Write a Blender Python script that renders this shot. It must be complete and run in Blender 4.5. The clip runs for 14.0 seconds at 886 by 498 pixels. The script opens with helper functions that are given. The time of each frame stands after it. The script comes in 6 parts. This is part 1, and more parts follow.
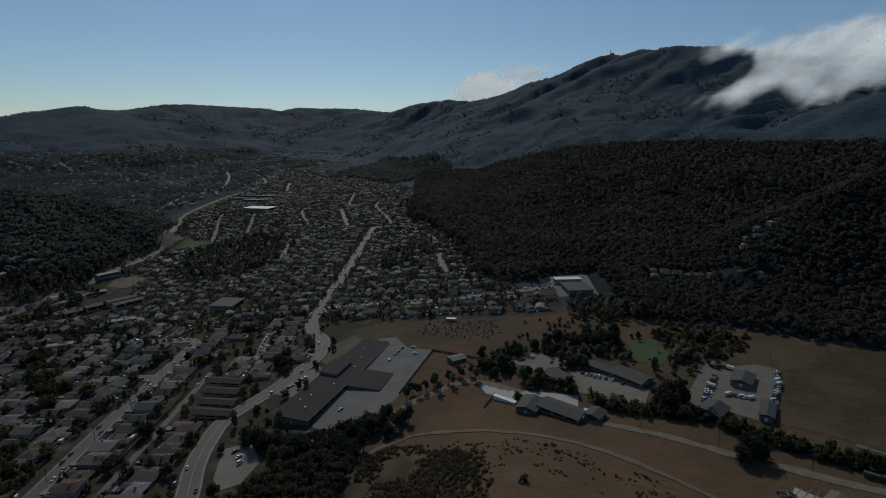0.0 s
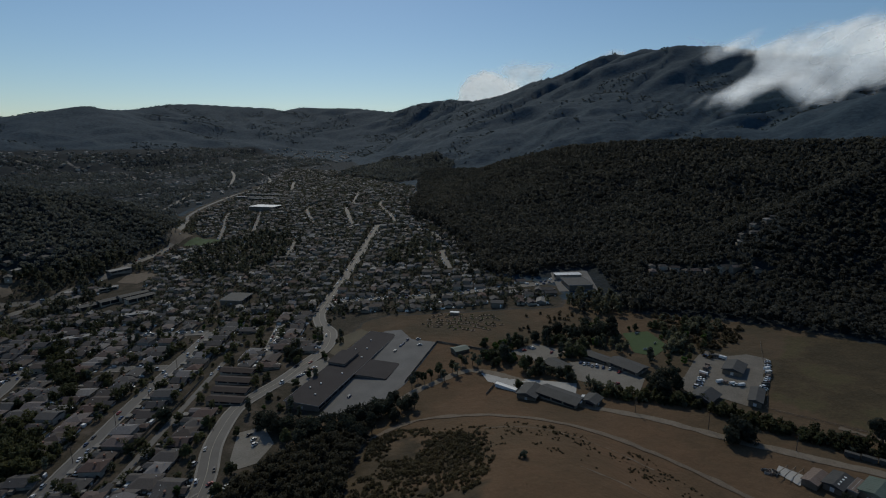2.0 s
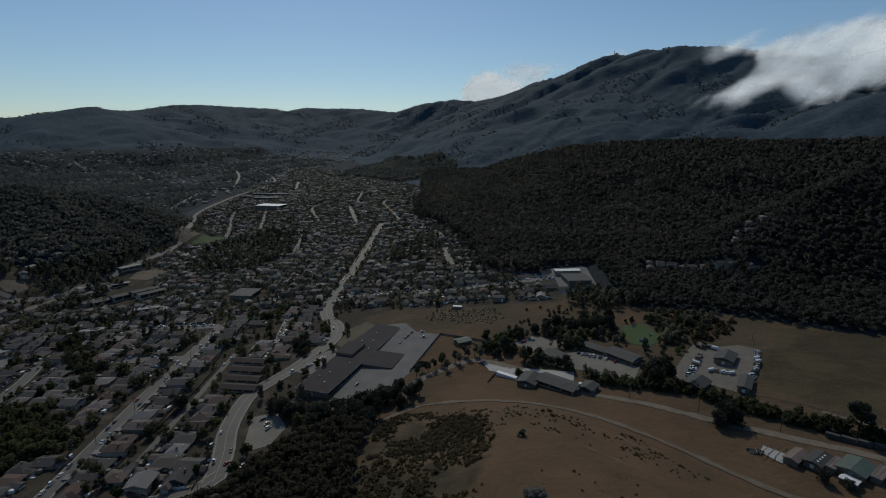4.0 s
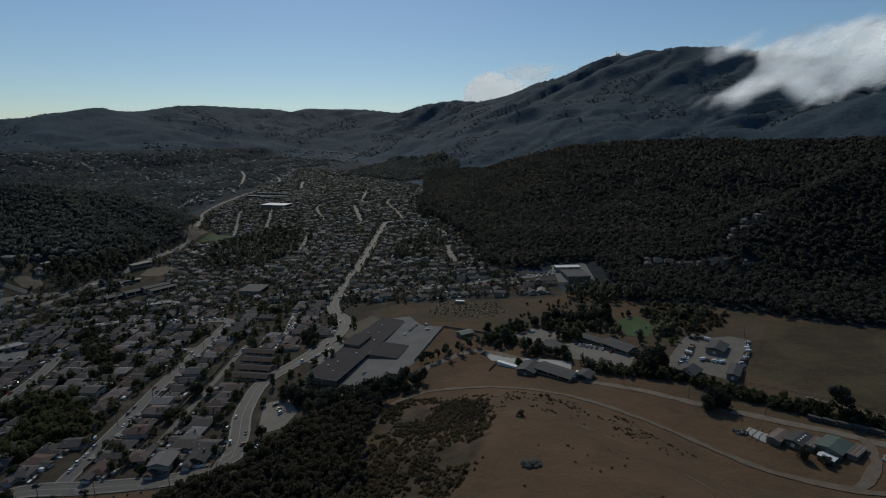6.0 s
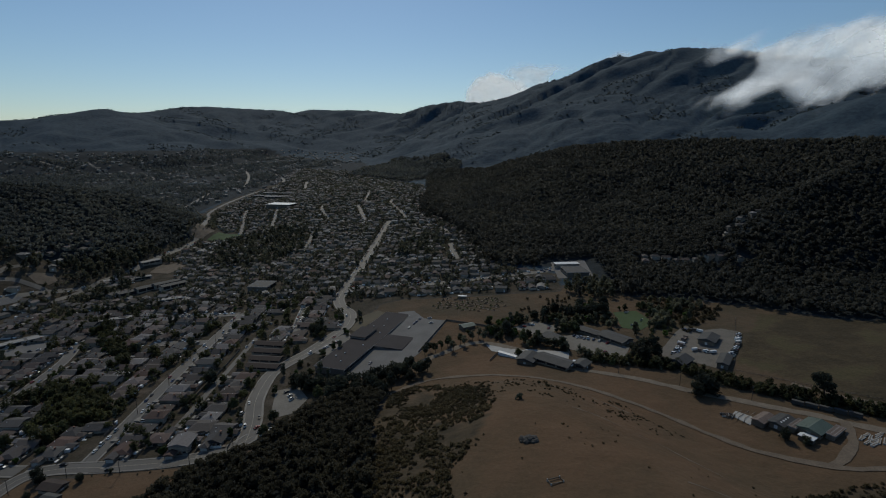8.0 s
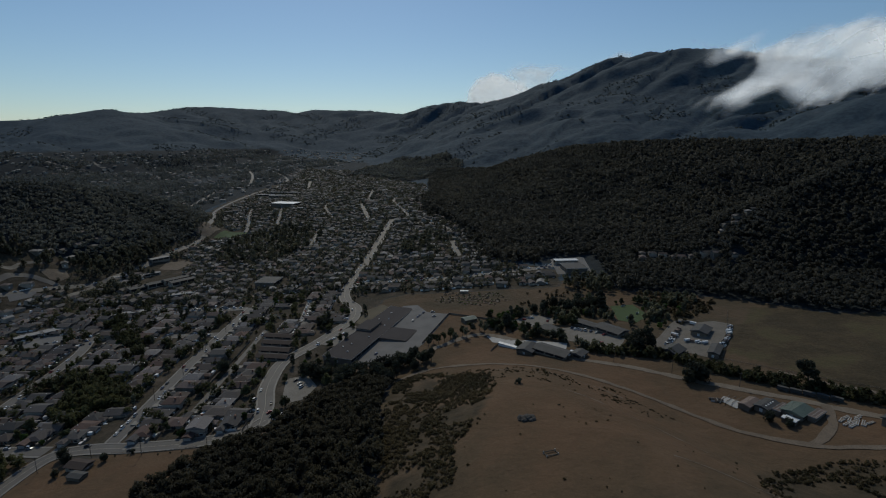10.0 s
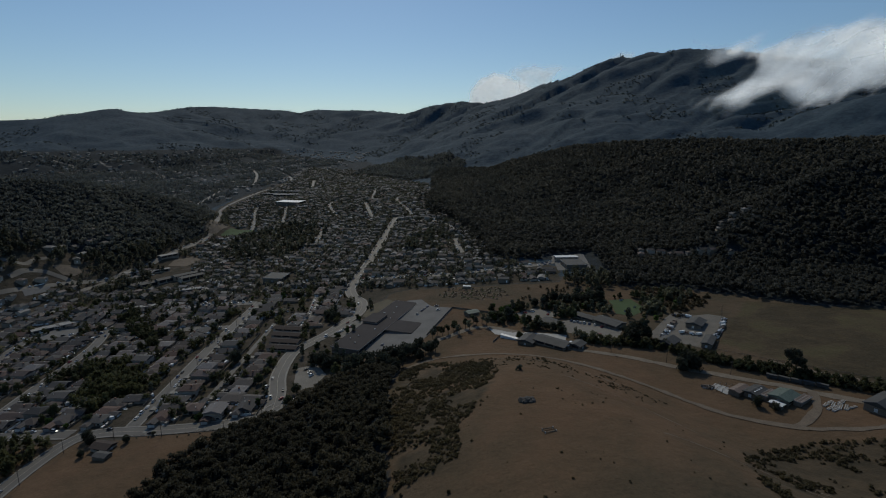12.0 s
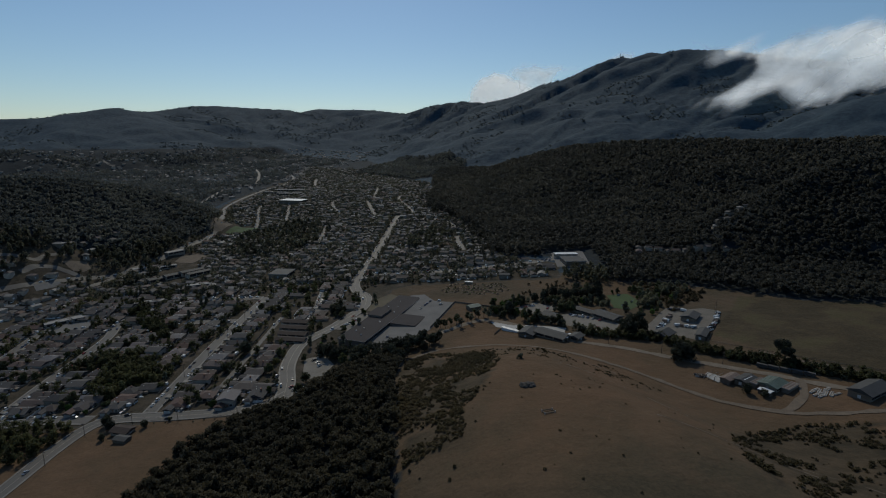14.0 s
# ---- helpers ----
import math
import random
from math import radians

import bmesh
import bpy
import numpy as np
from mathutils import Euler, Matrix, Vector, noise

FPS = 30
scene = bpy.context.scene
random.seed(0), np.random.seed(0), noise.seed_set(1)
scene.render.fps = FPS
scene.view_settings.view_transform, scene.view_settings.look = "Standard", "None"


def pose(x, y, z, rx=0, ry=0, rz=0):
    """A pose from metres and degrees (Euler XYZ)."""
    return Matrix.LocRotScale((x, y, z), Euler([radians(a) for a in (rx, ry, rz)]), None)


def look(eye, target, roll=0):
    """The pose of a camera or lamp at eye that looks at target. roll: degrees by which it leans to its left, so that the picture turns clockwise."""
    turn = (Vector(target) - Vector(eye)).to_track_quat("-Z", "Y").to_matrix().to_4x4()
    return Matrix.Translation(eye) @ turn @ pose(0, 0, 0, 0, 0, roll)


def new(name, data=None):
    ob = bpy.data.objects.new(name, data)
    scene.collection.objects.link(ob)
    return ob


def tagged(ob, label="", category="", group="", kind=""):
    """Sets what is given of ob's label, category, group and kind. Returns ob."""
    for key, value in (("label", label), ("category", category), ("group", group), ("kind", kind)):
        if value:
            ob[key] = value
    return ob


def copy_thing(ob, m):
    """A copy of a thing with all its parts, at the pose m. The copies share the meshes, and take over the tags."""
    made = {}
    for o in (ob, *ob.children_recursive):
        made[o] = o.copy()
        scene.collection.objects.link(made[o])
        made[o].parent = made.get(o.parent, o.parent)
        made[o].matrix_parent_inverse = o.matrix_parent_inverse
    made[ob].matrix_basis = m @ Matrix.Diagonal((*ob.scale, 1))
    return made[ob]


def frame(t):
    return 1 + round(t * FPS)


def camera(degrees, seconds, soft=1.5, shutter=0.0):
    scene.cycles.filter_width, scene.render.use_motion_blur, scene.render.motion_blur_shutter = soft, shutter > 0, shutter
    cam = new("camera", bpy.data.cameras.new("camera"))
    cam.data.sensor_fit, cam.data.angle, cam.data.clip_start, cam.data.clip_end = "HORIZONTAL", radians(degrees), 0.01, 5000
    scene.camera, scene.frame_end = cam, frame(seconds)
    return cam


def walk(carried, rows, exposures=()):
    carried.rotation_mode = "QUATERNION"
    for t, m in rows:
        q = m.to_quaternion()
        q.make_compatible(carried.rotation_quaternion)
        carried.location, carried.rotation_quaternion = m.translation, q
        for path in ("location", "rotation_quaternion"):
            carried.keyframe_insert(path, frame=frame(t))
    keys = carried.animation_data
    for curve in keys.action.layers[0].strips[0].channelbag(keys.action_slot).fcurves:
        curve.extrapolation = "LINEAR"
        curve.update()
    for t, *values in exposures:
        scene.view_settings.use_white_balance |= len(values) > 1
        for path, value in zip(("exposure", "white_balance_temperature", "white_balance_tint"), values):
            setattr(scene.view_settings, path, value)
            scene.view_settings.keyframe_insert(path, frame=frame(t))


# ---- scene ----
EXPOSURES = [(0.0, -1.44, 6200.0, 3.0), (0.5, -1.3, 6200.0, 3.0), (3.0, -1.27, 6200.0, 3.0), (14.0, -1.25, 6200.0, 3.0)]
# ---- camera and its flight ----
cam = camera(82.0, 14.0, soft=1.1)
ROWS = [
    (0, 0.00, 0.00, 177.65, 0.031, -12.040, 0.000),
    (0.5, -0.38, -3.98, 177.52, 0.038, -12.063, 0.005),
    (1, -0.70, -8.06, 177.39, 0.085, -12.059, 0.012),
    (1.5, -0.98, -12.22, 177.26, 0.176, -12.083, 0.020),
    (2, -1.22, -16.46, 177.12, 0.295, -12.079, 0.029),
    (2.5, -1.42, -20.77, 176.98, 0.408, -12.080, 0.039),
    (3, -1.59, -25.14, 176.83, 0.455, -12.094, 0.050),
    (4.25, -1.92, -36.29, 176.43, 0.609, -12.056, 0.079),
    (5.5, -2.18, -47.66, 176.02, 0.803, -12.052, 0.107),
    (6, -2.28, -52.25, 175.85, 0.853, -12.011, 0.116),
    (6.5, -2.38, -56.84, 175.67, 0.891, -11.992, 0.125),
    (7, -2.49, -61.44, 175.49, 0.952, -11.970, 0.133),
    (7.5, -2.62, -66.02, 175.31, 1.007, -11.943, 0.138),
    (8, -2.77, -70.60, 175.12, 1.089, -11.924, 0.143),
    (9.25, -3.26, -81.92, 174.65, 1.222, -11.918, 0.143),
    (10.5, -3.99, -92.99, 174.17, 1.310, -11.894, 0.127),
    (11, -4.37, -97.32, 173.98, 1.394, -11.917, 0.114),
    (11.5, -4.80, -101.57, 173.78, 1.430, -11.890, 0.099),
    (12, -5.30, -105.76, 173.59, 1.467, -11.911, 0.079),
    (12.5, -5.86, -109.86, 173.39, 1.482, -11.906, 0.055),
    (13, -6.49, -113.87, 173.19, 1.434, -11.938, 0.027),
    (13.5, -7.20, -117.78, 173.00, 1.476, -11.922, -0.005),
    (14, -7.98, -121.58, 172.80, 1.480, -11.935, -0.043),
]
walk(cam, [(t, pose(x, y, z, 90 + pitch, roll, yaw)) for t, x, y, z, yaw, pitch, roll in ROWS], EXPOSURES)

# ---- sky and sun ----
SUN_UP, SUN_TURN = 42.0, -12.0
world = bpy.data.worlds.new("sky")
scene.world = world
world.use_nodes = True
wn = world.node_tree.nodes
sky = wn.new("ShaderNodeTexSky")
sky.sky_type, sky.sun_disc = "NISHITA", False
sky.sun_elevation, sky.sun_rotation = radians(SUN_UP), radians(SUN_TURN)
sky.altitude, sky.air_density, sky.dust_density, sky.ozone_density = 100.0, 1.0, 0.3, 4.0
wn["Background"].inputs["Strength"].default_value = 0.155
world.node_tree.links.new(sky.outputs["Color"], wn["Background"].inputs["Color"])
sun = new("sun", bpy.data.lights.new("sun", "SUN"))
sun.data.energy, sun.data.angle, sun.data.color = 3.7, radians(0.5), (1.0, 0.87, 0.70)
sun_way = Vector((math.sin(radians(SUN_TURN)) * math.cos(radians(SUN_UP)), math.cos(radians(SUN_TURN)) * math.cos(radians(SUN_UP)), math.sin(radians(SUN_UP))))
sun.matrix_world = look(sun_way * 3000, (0, 0, 0))

# ---- materials ----
def ramp(nt, fac, stops):
    n = nt.nodes.new("ShaderNodeValToRGB")
    nt.links.new(fac, n.inputs["Fac"])
    while len(n.color_ramp.elements) < len(stops):
        n.color_ramp.elements.new(0.5)
    for e, (at, col) in zip(n.color_ramp.elements, stops):
        e.position, e.color = at, (*col, 1)
    return n.outputs["Color"]


def noise_node(nt, vec, scale, detail=4.0, rough=0.55):
    n = nt.nodes.new("ShaderNodeTexNoise")
    n.inputs["Scale"].default_value, n.inputs["Detail"].default_value, n.inputs["Roughness"].default_value = scale, detail, rough
    nt.links.new(vec, n.inputs["Vector"])
    return n.outputs["Fac"]


def mix_col(nt, fac, a, b, mode="MIX"):
    n = nt.nodes.new("ShaderNodeMix")
    n.data_type, n.blend_type = "RGBA", mode
    for sock, val in ((n.inputs[0], fac), (n.inputs[6], a), (n.inputs[7], b)):
        if isinstance(val, (int, float)):
            sock.default_value = val
        elif isinstance(val, tuple):
            sock.default_value = (*val, 1)
        else:
            nt.links.new(val, sock)
    return n.outputs[2]


def surface(name, dark, light, size=1.0, rough=0.85, grain=0.15, bump_by=0.1, metal=0.0, stain=8.0, vary=0.0, spread=0.25):
    """A surface of two tones: stains a few metres wide, fine grain of the given size, relief; vary: how far each object differs."""
    m = bpy.data.materials.new(name)
    m.use_nodes = True
    nt = m.node_tree
    bsdf = nt.nodes["Principled BSDF"]
    geo = nt.nodes.new("ShaderNodeNewGeometry").outputs["Position"]
    big, fine = noise_node(nt, geo, 1 / stain, 5), noise_node(nt, geo, 1 / size, 5, 0.65)
    col = ramp(nt, big, [(0.5 - spread, dark), (0.5 + spread, light)])
    col = mix_col(nt, grain, col, ramp(nt, fine, [(0.3, tuple(c * 0.35 for c in dark)), (0.7, tuple(min(1, c * 1.5) for c in light))]))
    if vary:
        info = nt.nodes.new("ShaderNodeObjectInfo").outputs["Random"]
        isle = nt.nodes.new("ShaderNodeNewGeometry").outputs["Random Per Island"]
        s = nt.nodes.new("ShaderNodeMath")
        s.operation = "ADD"
        nt.links.new(info, s.inputs[0]), nt.links.new(isle, s.inputs[1])
        f = nt.nodes.new("ShaderNodeMath")
        f.operation = "FRACT"
        nt.links.new(s.outputs[0], f.inputs[0])
        lo, hi = 1 - vary, 1 + vary
        col = mix_col(nt, 1.0, col, ramp(nt, f.outputs[0], [(0.0, (lo, lo, lo)), (1.0, (hi, hi, hi))]), "MULTIPLY")
    nt.links.new(col, bsdf.inputs["Base Color"])
    bsdf.inputs["Roughness"].default_value, bsdf.inputs["Metallic"].default_value = rough, metal
    if bump_by:
        b = nt.nodes.new("ShaderNodeBump")
        b.inputs["Strength"].default_value, b.inputs["Distance"].default_value = min(1.0, bump_by * 3), bump_by
        nt.links.new(fine, b.inputs["Height"])
        nt.links.new(b.outputs["Normal"], bsdf.inputs["Normal"])
    return m


def link_mesh(name, verts, faces, material, smooth=False):
    me = bpy.data.meshes.new(name)
    me.from_pydata(verts, [], faces)
    for m in (material if isinstance(material, (list, tuple)) else [material]):
        me.materials.append(m)
    if smooth:
        me.shade_smooth()
    return me


def part(name, bm, material, parent=None, label=""):
    """One bmesh as one mesh object, under a thing or a part."""
    me = bpy.data.meshes.new(name)
    bm.to_mesh(me)
    bm.free()
    me.materials.append(material)
    ob = new(name, me)
    ob.parent = parent
    return tagged(ob, label)


def empty(name, label="", category="", group=""):
    return tagged(new(name), label, category, group)


def box(bm, x0, x1, y0, y1, z0, z1):
    v = [bm.verts.new(p) for p in ((x0, y0, z0), (x1, y0, z0), (x1, y1, z0), (x0, y1, z0), (x0, y0, z1), (x1, y0, z1), (x1, y1, z1), (x0, y1, z1))]
    for f in ((3, 2, 1, 0), (4, 5, 6, 7), (0, 1, 5, 4), (1, 2, 6, 5), (2, 3, 7, 6), (3, 0, 4, 7)):
        bm.faces.new([v[i] for i in f])
    return bm


def boxes(*rows):
    bm = bmesh.new()
    for r in rows:
        box(bm, *r)
    return bm
# ---- the lie of the land ----
def vnoise(x, y, seed=0):
    """Smooth value noise on arrays, about -1 to 1."""
    xi, yi = np.floor(x), np.floor(y)
    fx, fy = x - xi, y - yi
    fx, fy = fx * fx * (3 - 2 * fx), fy * fy * (3 - 2 * fy)

    def h(a, b):
        v = np.sin(a * 127.1 + b * 311.7 + seed * 74.7) * 43758.5453
        return (v - np.floor(v)) * 2 - 1
    top = h(xi, yi) * (1 - fx) + h(xi + 1, yi) * fx
    low = h(xi, yi + 1) * (1 - fx) + h(xi + 1, yi + 1) * fx
    return top * (1 - fy) + low * fy


def fbm(x, y, size, octaves=4, seed=0):
    total, amp = 0.0, 1.0
    for k in range(octaves):
        total = total + amp * vnoise(x / size, y / size, seed + k)
        size, amp = size * 0.5, amp * 0.5
    return total / 1.9


def ridge(x, y, crest, slope, rough=0.25, gully=260.0, seed=1, lump=0.0, rill=0.0):
    """Height of a hill that falls from a crest line (x, y, z) with the given slope, cut by gullies; rill: depth of those that run straight down."""
    warp_x, warp_y = x + 0.25 * gully * fbm(x, y, gully, 2, seed + 3), y + 0.25 * gully * fbm(x, y, gully, 2, seed + 4)
    cut = 1 - np.abs(fbm(warp_x, warp_y, gully, 4, seed)) * 1.7
    top, near, along, run = np.full(np.shape(x), -1e9), np.full(np.shape(x), 1e9), np.zeros(np.shape(x)), 0.0
    for (ax, ay, az), (bx, by, bz) in zip(crest, crest[1:]):
        dx, dy = bx - ax, by - ay
        long = math.hypot(dx, dy)
        s = ((x - ax) * dx + (y - ay) * dy) / long ** 2
        t = np.clip(s, 0, 1)
        d = np.hypot(x - ax - t * dx, y - ay - t * dy)
        top = np.maximum(top, az + t * (bz - az) - d * slope)
        along = np.where(d < near, run + np.clip(s, -0.6, 1.6) * long, along)
        near = np.minimum(near, d)
        run += long
    bite = np.clip(near / (0.9 * gully), 0, 1) * rough * gully * slope * 0.9
    z = top - bite * np.clip(cut, 0, 1) + lump * fbm(x, y, 60, 3, seed + 9) * np.clip(near / 150, 0, 1)
    if rill:
        sway = along + 70 * fbm(x, y, 240, 3, seed + 6) + 0.35 * near
        furrow = np.abs(vnoise(sway / 150, near / 900, seed + 7)) + 0.5 * np.abs(vnoise(sway / 70, near / 500, seed + 8))
        z = z + rill * (furrow - 0.7) * np.clip(near / 160, 0, 1) * np.clip(2.2 - near / 500, 0.35, 1)
    return z


def bump(x, y, cx, cy, wide, deep, high, turn=0.0):
    c, s = math.cos(radians(turn)), math.sin(radians(turn))
    u, v = (x - cx) * c + (y - cy) * s, (y - cy) * c - (x - cx) * s
    return high * np.exp(-(np.abs(u / wide) ** 3.2 + np.abs(v / deep) ** 3.2))


LEFT_CREST = [(-2823, 1895, 245), (-2544, 2404, 270), (-2254, 2677, 297), (-2147, 2764, 319), (-2059, 2830, 337), (-2012, 2864, 359), (-1976, 2913, 362), (-1944, 3030, 348), (-1978, 3245, 360), (-1891, 3581, 416), (-1774, 3696, 427), (-1577, 3839, 421), (-1338, 3981, 414), (-1243, 4012, 386), (-1128, 4149, 432), (-705, 4140, 423), (-396, 3930, 382)]
PEAK_CREST = [(-396, 3930, 382), (-201, 3845, 437), (24, 3750, 462), (182, 3696, 446), (343, 3533, 456), (563, 3404, 543), (797, 3202, 586), (948, 3056, 656), (991, 2990, 639), (1034, 2816, 646), (1074, 2694, 618), (1111, 2570, 620), (1214, 2467, 600), (1464, 2268, 535), (1654, 2006, 464), (1894, 1475, 358)]
SPUR_CREST = [(1037, 1592, 246), (1104, 1485, 281), (1153, 1382, 301), (1254, 1291, 310), (1382, 990, 279)]
WOOD_CREST = [(-71, 1648, 18), (30, 1582, 38), (80, 1545, 72), (154, 1472, 110), (304, 1295, 157), (399, 1164, 168), (518, 1027, 174), (610, 915, 170), (699, 824, 174), (795, 606, 180), (818, 376, 172)]
NEAR_SPUR = [(335, 545, 39), (391, 568, 83), (451, 587, 113), (521, 607, 138), (579, 581, 158)]
WEST_KNOLL = [(-805, 674, 116), (-707, 817, 98), (-664, 877, 82), (-612, 914, 66), (-571, 917, 49)]


def land(x, y):
    """Height of the land before it is sampled."""
    x, y = np.asarray(x, float), np.asarray(y, float)
    z = 0.0775 * np.clip(x, -495, 390)
    rise = np.logaddexp(0, (y - 570) / 90) * 90
    z = z + 0.085 * np.minimum(rise, 630) + 0.055 * np.maximum(rise - 630, 0)
    z = z + 0.6 * fbm(x, y, 160, 3, 3)
    knoll = bump(x, y, 40, 125, 82, 126, 33, 25) + bump(x, y, 190, -40, 170, 130, 20, 20) + bump(x, y, -60, -20, 130, 130, 14)
    knoll = knoll - bump(x, y, -18, 178, 26, 60, 6, -15)
    z = z + knoll + (1.4 * fbm(x, y, 45, 3, 21)) * np.clip(knoll / 12, 0, 1)
    hills = [ridge(x, y, WOOD_CREST, 0.37, 0.28, 260, 5, 6), ridge(x, y, NEAR_SPUR, 0.5, 0.25, 160, 6, 5),
             ridge(x, y, WEST_KNOLL, 0.46, 0.22, 160, 7, 4), ridge(x, y, LEFT_CREST, 0.23, 0.30, 460, 11, 7, 34),
             ridge(x, y, PEAK_CREST, 0.36, 0.34, 420, 12, 9, 62), ridge(x, y, SPUR_CREST, 0.36, 0.30, 380, 13, 7, 30)]
    soft = 4.0
    for h in hills:
        z = soft * np.logaddexp(z / soft, h / soft)
    return z

# ---- the ground, one sheet to the horizon ----
def steps(centre, fine, reach_low, reach_high, growth):
    up, low, s = [0.0], [0.0], fine
    while up[-1] < reach_high:
        up.append(up[-1] + s)
        s = s * growth if up[-1] > 330 else s
    s = fine
    while low[-1] > -reach_low:
        low.append(low[-1] - s)
        s = s * growth if low[-1] < -280 else s
    return centre + np.array(low[:0:-1] + up)


GX = steps(-60.0, 4.0, 4300, 4300, 1.014)
GY = steps(300.0, 4.0, 1400, 4600, 1.0115)
GZ = land(*np.meshgrid(GX, GY))


def ground(x, y):
    """Height of the ground sheet."""
    i = np.clip(np.searchsorted(GX, x) - 1, 0, len(GX) - 2)
    j = np.clip(np.searchsorted(GY, y) - 1, 0, len(GY) - 2)
    u, v = (x - GX[i]) / (GX[i + 1] - GX[i]), (y - GY[j]) / (GY[j + 1] - GY[j])
    return GZ[j, i] * (1 - u) * (1 - v) + GZ[j, i + 1] * u * (1 - v) + GZ[j + 1, i] * (1 - u) * v + GZ[j + 1, i + 1] * u * v


def inside(x, y, poly):
    x, y = np.asarray(x, float), np.asarray(y, float)
    hit = np.zeros(np.shape(x), bool)
    for (ax, ay), (bx, by) in zip(poly, poly[1:] + poly[:1]):
        hit ^= ((ay > y) != (by > y)) & (x < (bx - ax) * (y - ay) / ((by - ay) or 1e-9) + ax)
    return hit

# ---- what covers the ground ----
WOODS_EAST = [(-78, 1500), (-74, 1330), (-70, 1185), (-64, 985), (-26, 930), (15, 819), (54, 613), (117, 577), (162, 526), (181, 448), (250, 414), (327, 352), (470, 290), (900, 260), (1300, 500), (1100, 1100), (720, 950), (540, 1100), (420, 1240), (320, 1370), (170, 1540), (70, 1630), (-60, 1690)]
WOODS_WEST = [(-760, 560), (-600, 640), (-545, 690), (-506, 780), (-498, 860), (-512, 935), (-566, 1050), (-650, 1090), (-800, 1080), (-1250, 1000), (-1250, 480)]
WOODS_NEAR = [(-178, 90), (-176, 150), (-150, 190), (-122, 204), (-112, 232), (-90, 252), (-68, 268), (-58, 286), (-52, 270), (-50, 200), (-38, 106), (-30, 30), (-180, 20)]
TOWN = [(-690, 180), (-135, 190), (-100, 250), (-100, 330), (-85, 470), (-60, 490), (115, 480), (130, 540), (60, 600), (20, 800), (-62, 985), (-74, 1190), (-84, 1330), (-150, 1440), (-300, 1660), (-420, 1960), (-640, 2090), (-640, 1750), (-600, 1150), (-560, 1020), (-505, 930), (-495, 850), (-500, 780), (-530, 690), (-585, 625), (-700, 580), (-700, 180)]
FIELD_WEST = [(-258, 30), (-258, 172), (-218, 176), (-222, 193), (-160, 196), (-176, 150), (-178, 30)]
SCHOOL_FIELD = [(-77, 468), (-60, 488), (110, 478), (106, 452), (53, 424), (36, 384), (-9, 410), (-44, 443)]

MX, MY = np.meshgrid(GX, GY)
jx, jy = MX + 7 * fbm(MX, MY, 30, 3, 41), MY + 7 * fbm(MX, MY, 30, 3, 42)
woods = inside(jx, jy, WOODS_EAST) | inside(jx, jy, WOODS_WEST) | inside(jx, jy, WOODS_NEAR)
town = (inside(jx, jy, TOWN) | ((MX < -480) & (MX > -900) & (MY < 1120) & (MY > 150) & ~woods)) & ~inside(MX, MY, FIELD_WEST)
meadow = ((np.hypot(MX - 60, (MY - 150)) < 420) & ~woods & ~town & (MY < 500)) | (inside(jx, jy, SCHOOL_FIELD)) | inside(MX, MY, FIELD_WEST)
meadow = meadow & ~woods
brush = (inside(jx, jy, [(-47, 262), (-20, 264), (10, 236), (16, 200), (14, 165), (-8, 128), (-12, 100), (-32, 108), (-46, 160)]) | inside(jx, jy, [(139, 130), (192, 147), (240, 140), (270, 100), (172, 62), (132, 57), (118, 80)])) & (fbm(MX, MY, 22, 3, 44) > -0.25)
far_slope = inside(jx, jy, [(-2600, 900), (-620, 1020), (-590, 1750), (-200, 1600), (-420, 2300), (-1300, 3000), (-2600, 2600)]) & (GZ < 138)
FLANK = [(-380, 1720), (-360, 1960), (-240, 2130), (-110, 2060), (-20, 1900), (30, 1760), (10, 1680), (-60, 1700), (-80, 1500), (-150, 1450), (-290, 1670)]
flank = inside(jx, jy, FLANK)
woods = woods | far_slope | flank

pasture = inside(MX + 0.4 * (jx - MX), MY + 0.4 * (jy - MY), [(276, 372), (205, 283), (226, 252), (257, 214), (420, 120), (700, 200), (600, 300), (340, 345)]) & ~woods

ground_mat = bpy.data.materials.new("land_cover")
ground_mat.use_nodes = True
nt = ground_mat.node_tree
geo = nt.nodes.new("ShaderNodeNewGeometry").outputs["Position"]


def cover(name):
    n = nt.nodes.new("ShaderNodeAttribute")
    n.attribute_name = name
    return n.outputs["Fac"]


big, mid, fine = noise_node(nt, geo, 1 / 90, 6), noise_node(nt, geo, 1 / 14, 6, 0.6), noise_node(nt, geo, 1 / 1.6, 5, 0.7)
# distance haze is painted into the hill scrub as a blue tint
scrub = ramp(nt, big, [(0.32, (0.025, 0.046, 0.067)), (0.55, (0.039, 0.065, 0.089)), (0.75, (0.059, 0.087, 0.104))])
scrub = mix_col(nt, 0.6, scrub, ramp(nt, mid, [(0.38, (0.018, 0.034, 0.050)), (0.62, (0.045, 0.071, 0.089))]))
straw = ramp(nt, big, [(0.3, (0.074, 0.051, 0.029)), (0.5, (0.111, 0.068, 0.038)), (0.7, (0.140, 0.082, 0.046))])
straw = mix_col(nt, 0.55, straw, ramp(nt, mid, [(0.3, (0.056, 0.041, 0.022)), (0.7, (0.134, 0.080, 0.047))]))
patch = noise_node(nt, geo, 1 / 38, 4, 0.6)
straw = mix_col(nt, 0.7, straw, ramp(nt, patch, [(0.40, (0.050, 0.048, 0.031)), (0.48, (0.092, 0.072, 0.045)), (0.53, (0.112, 0.075, 0.046)), (0.61, (0.156, 0.104, 0.065))]))
worn = noise_node(nt, geo, 1 / 210, 3, 0.5)
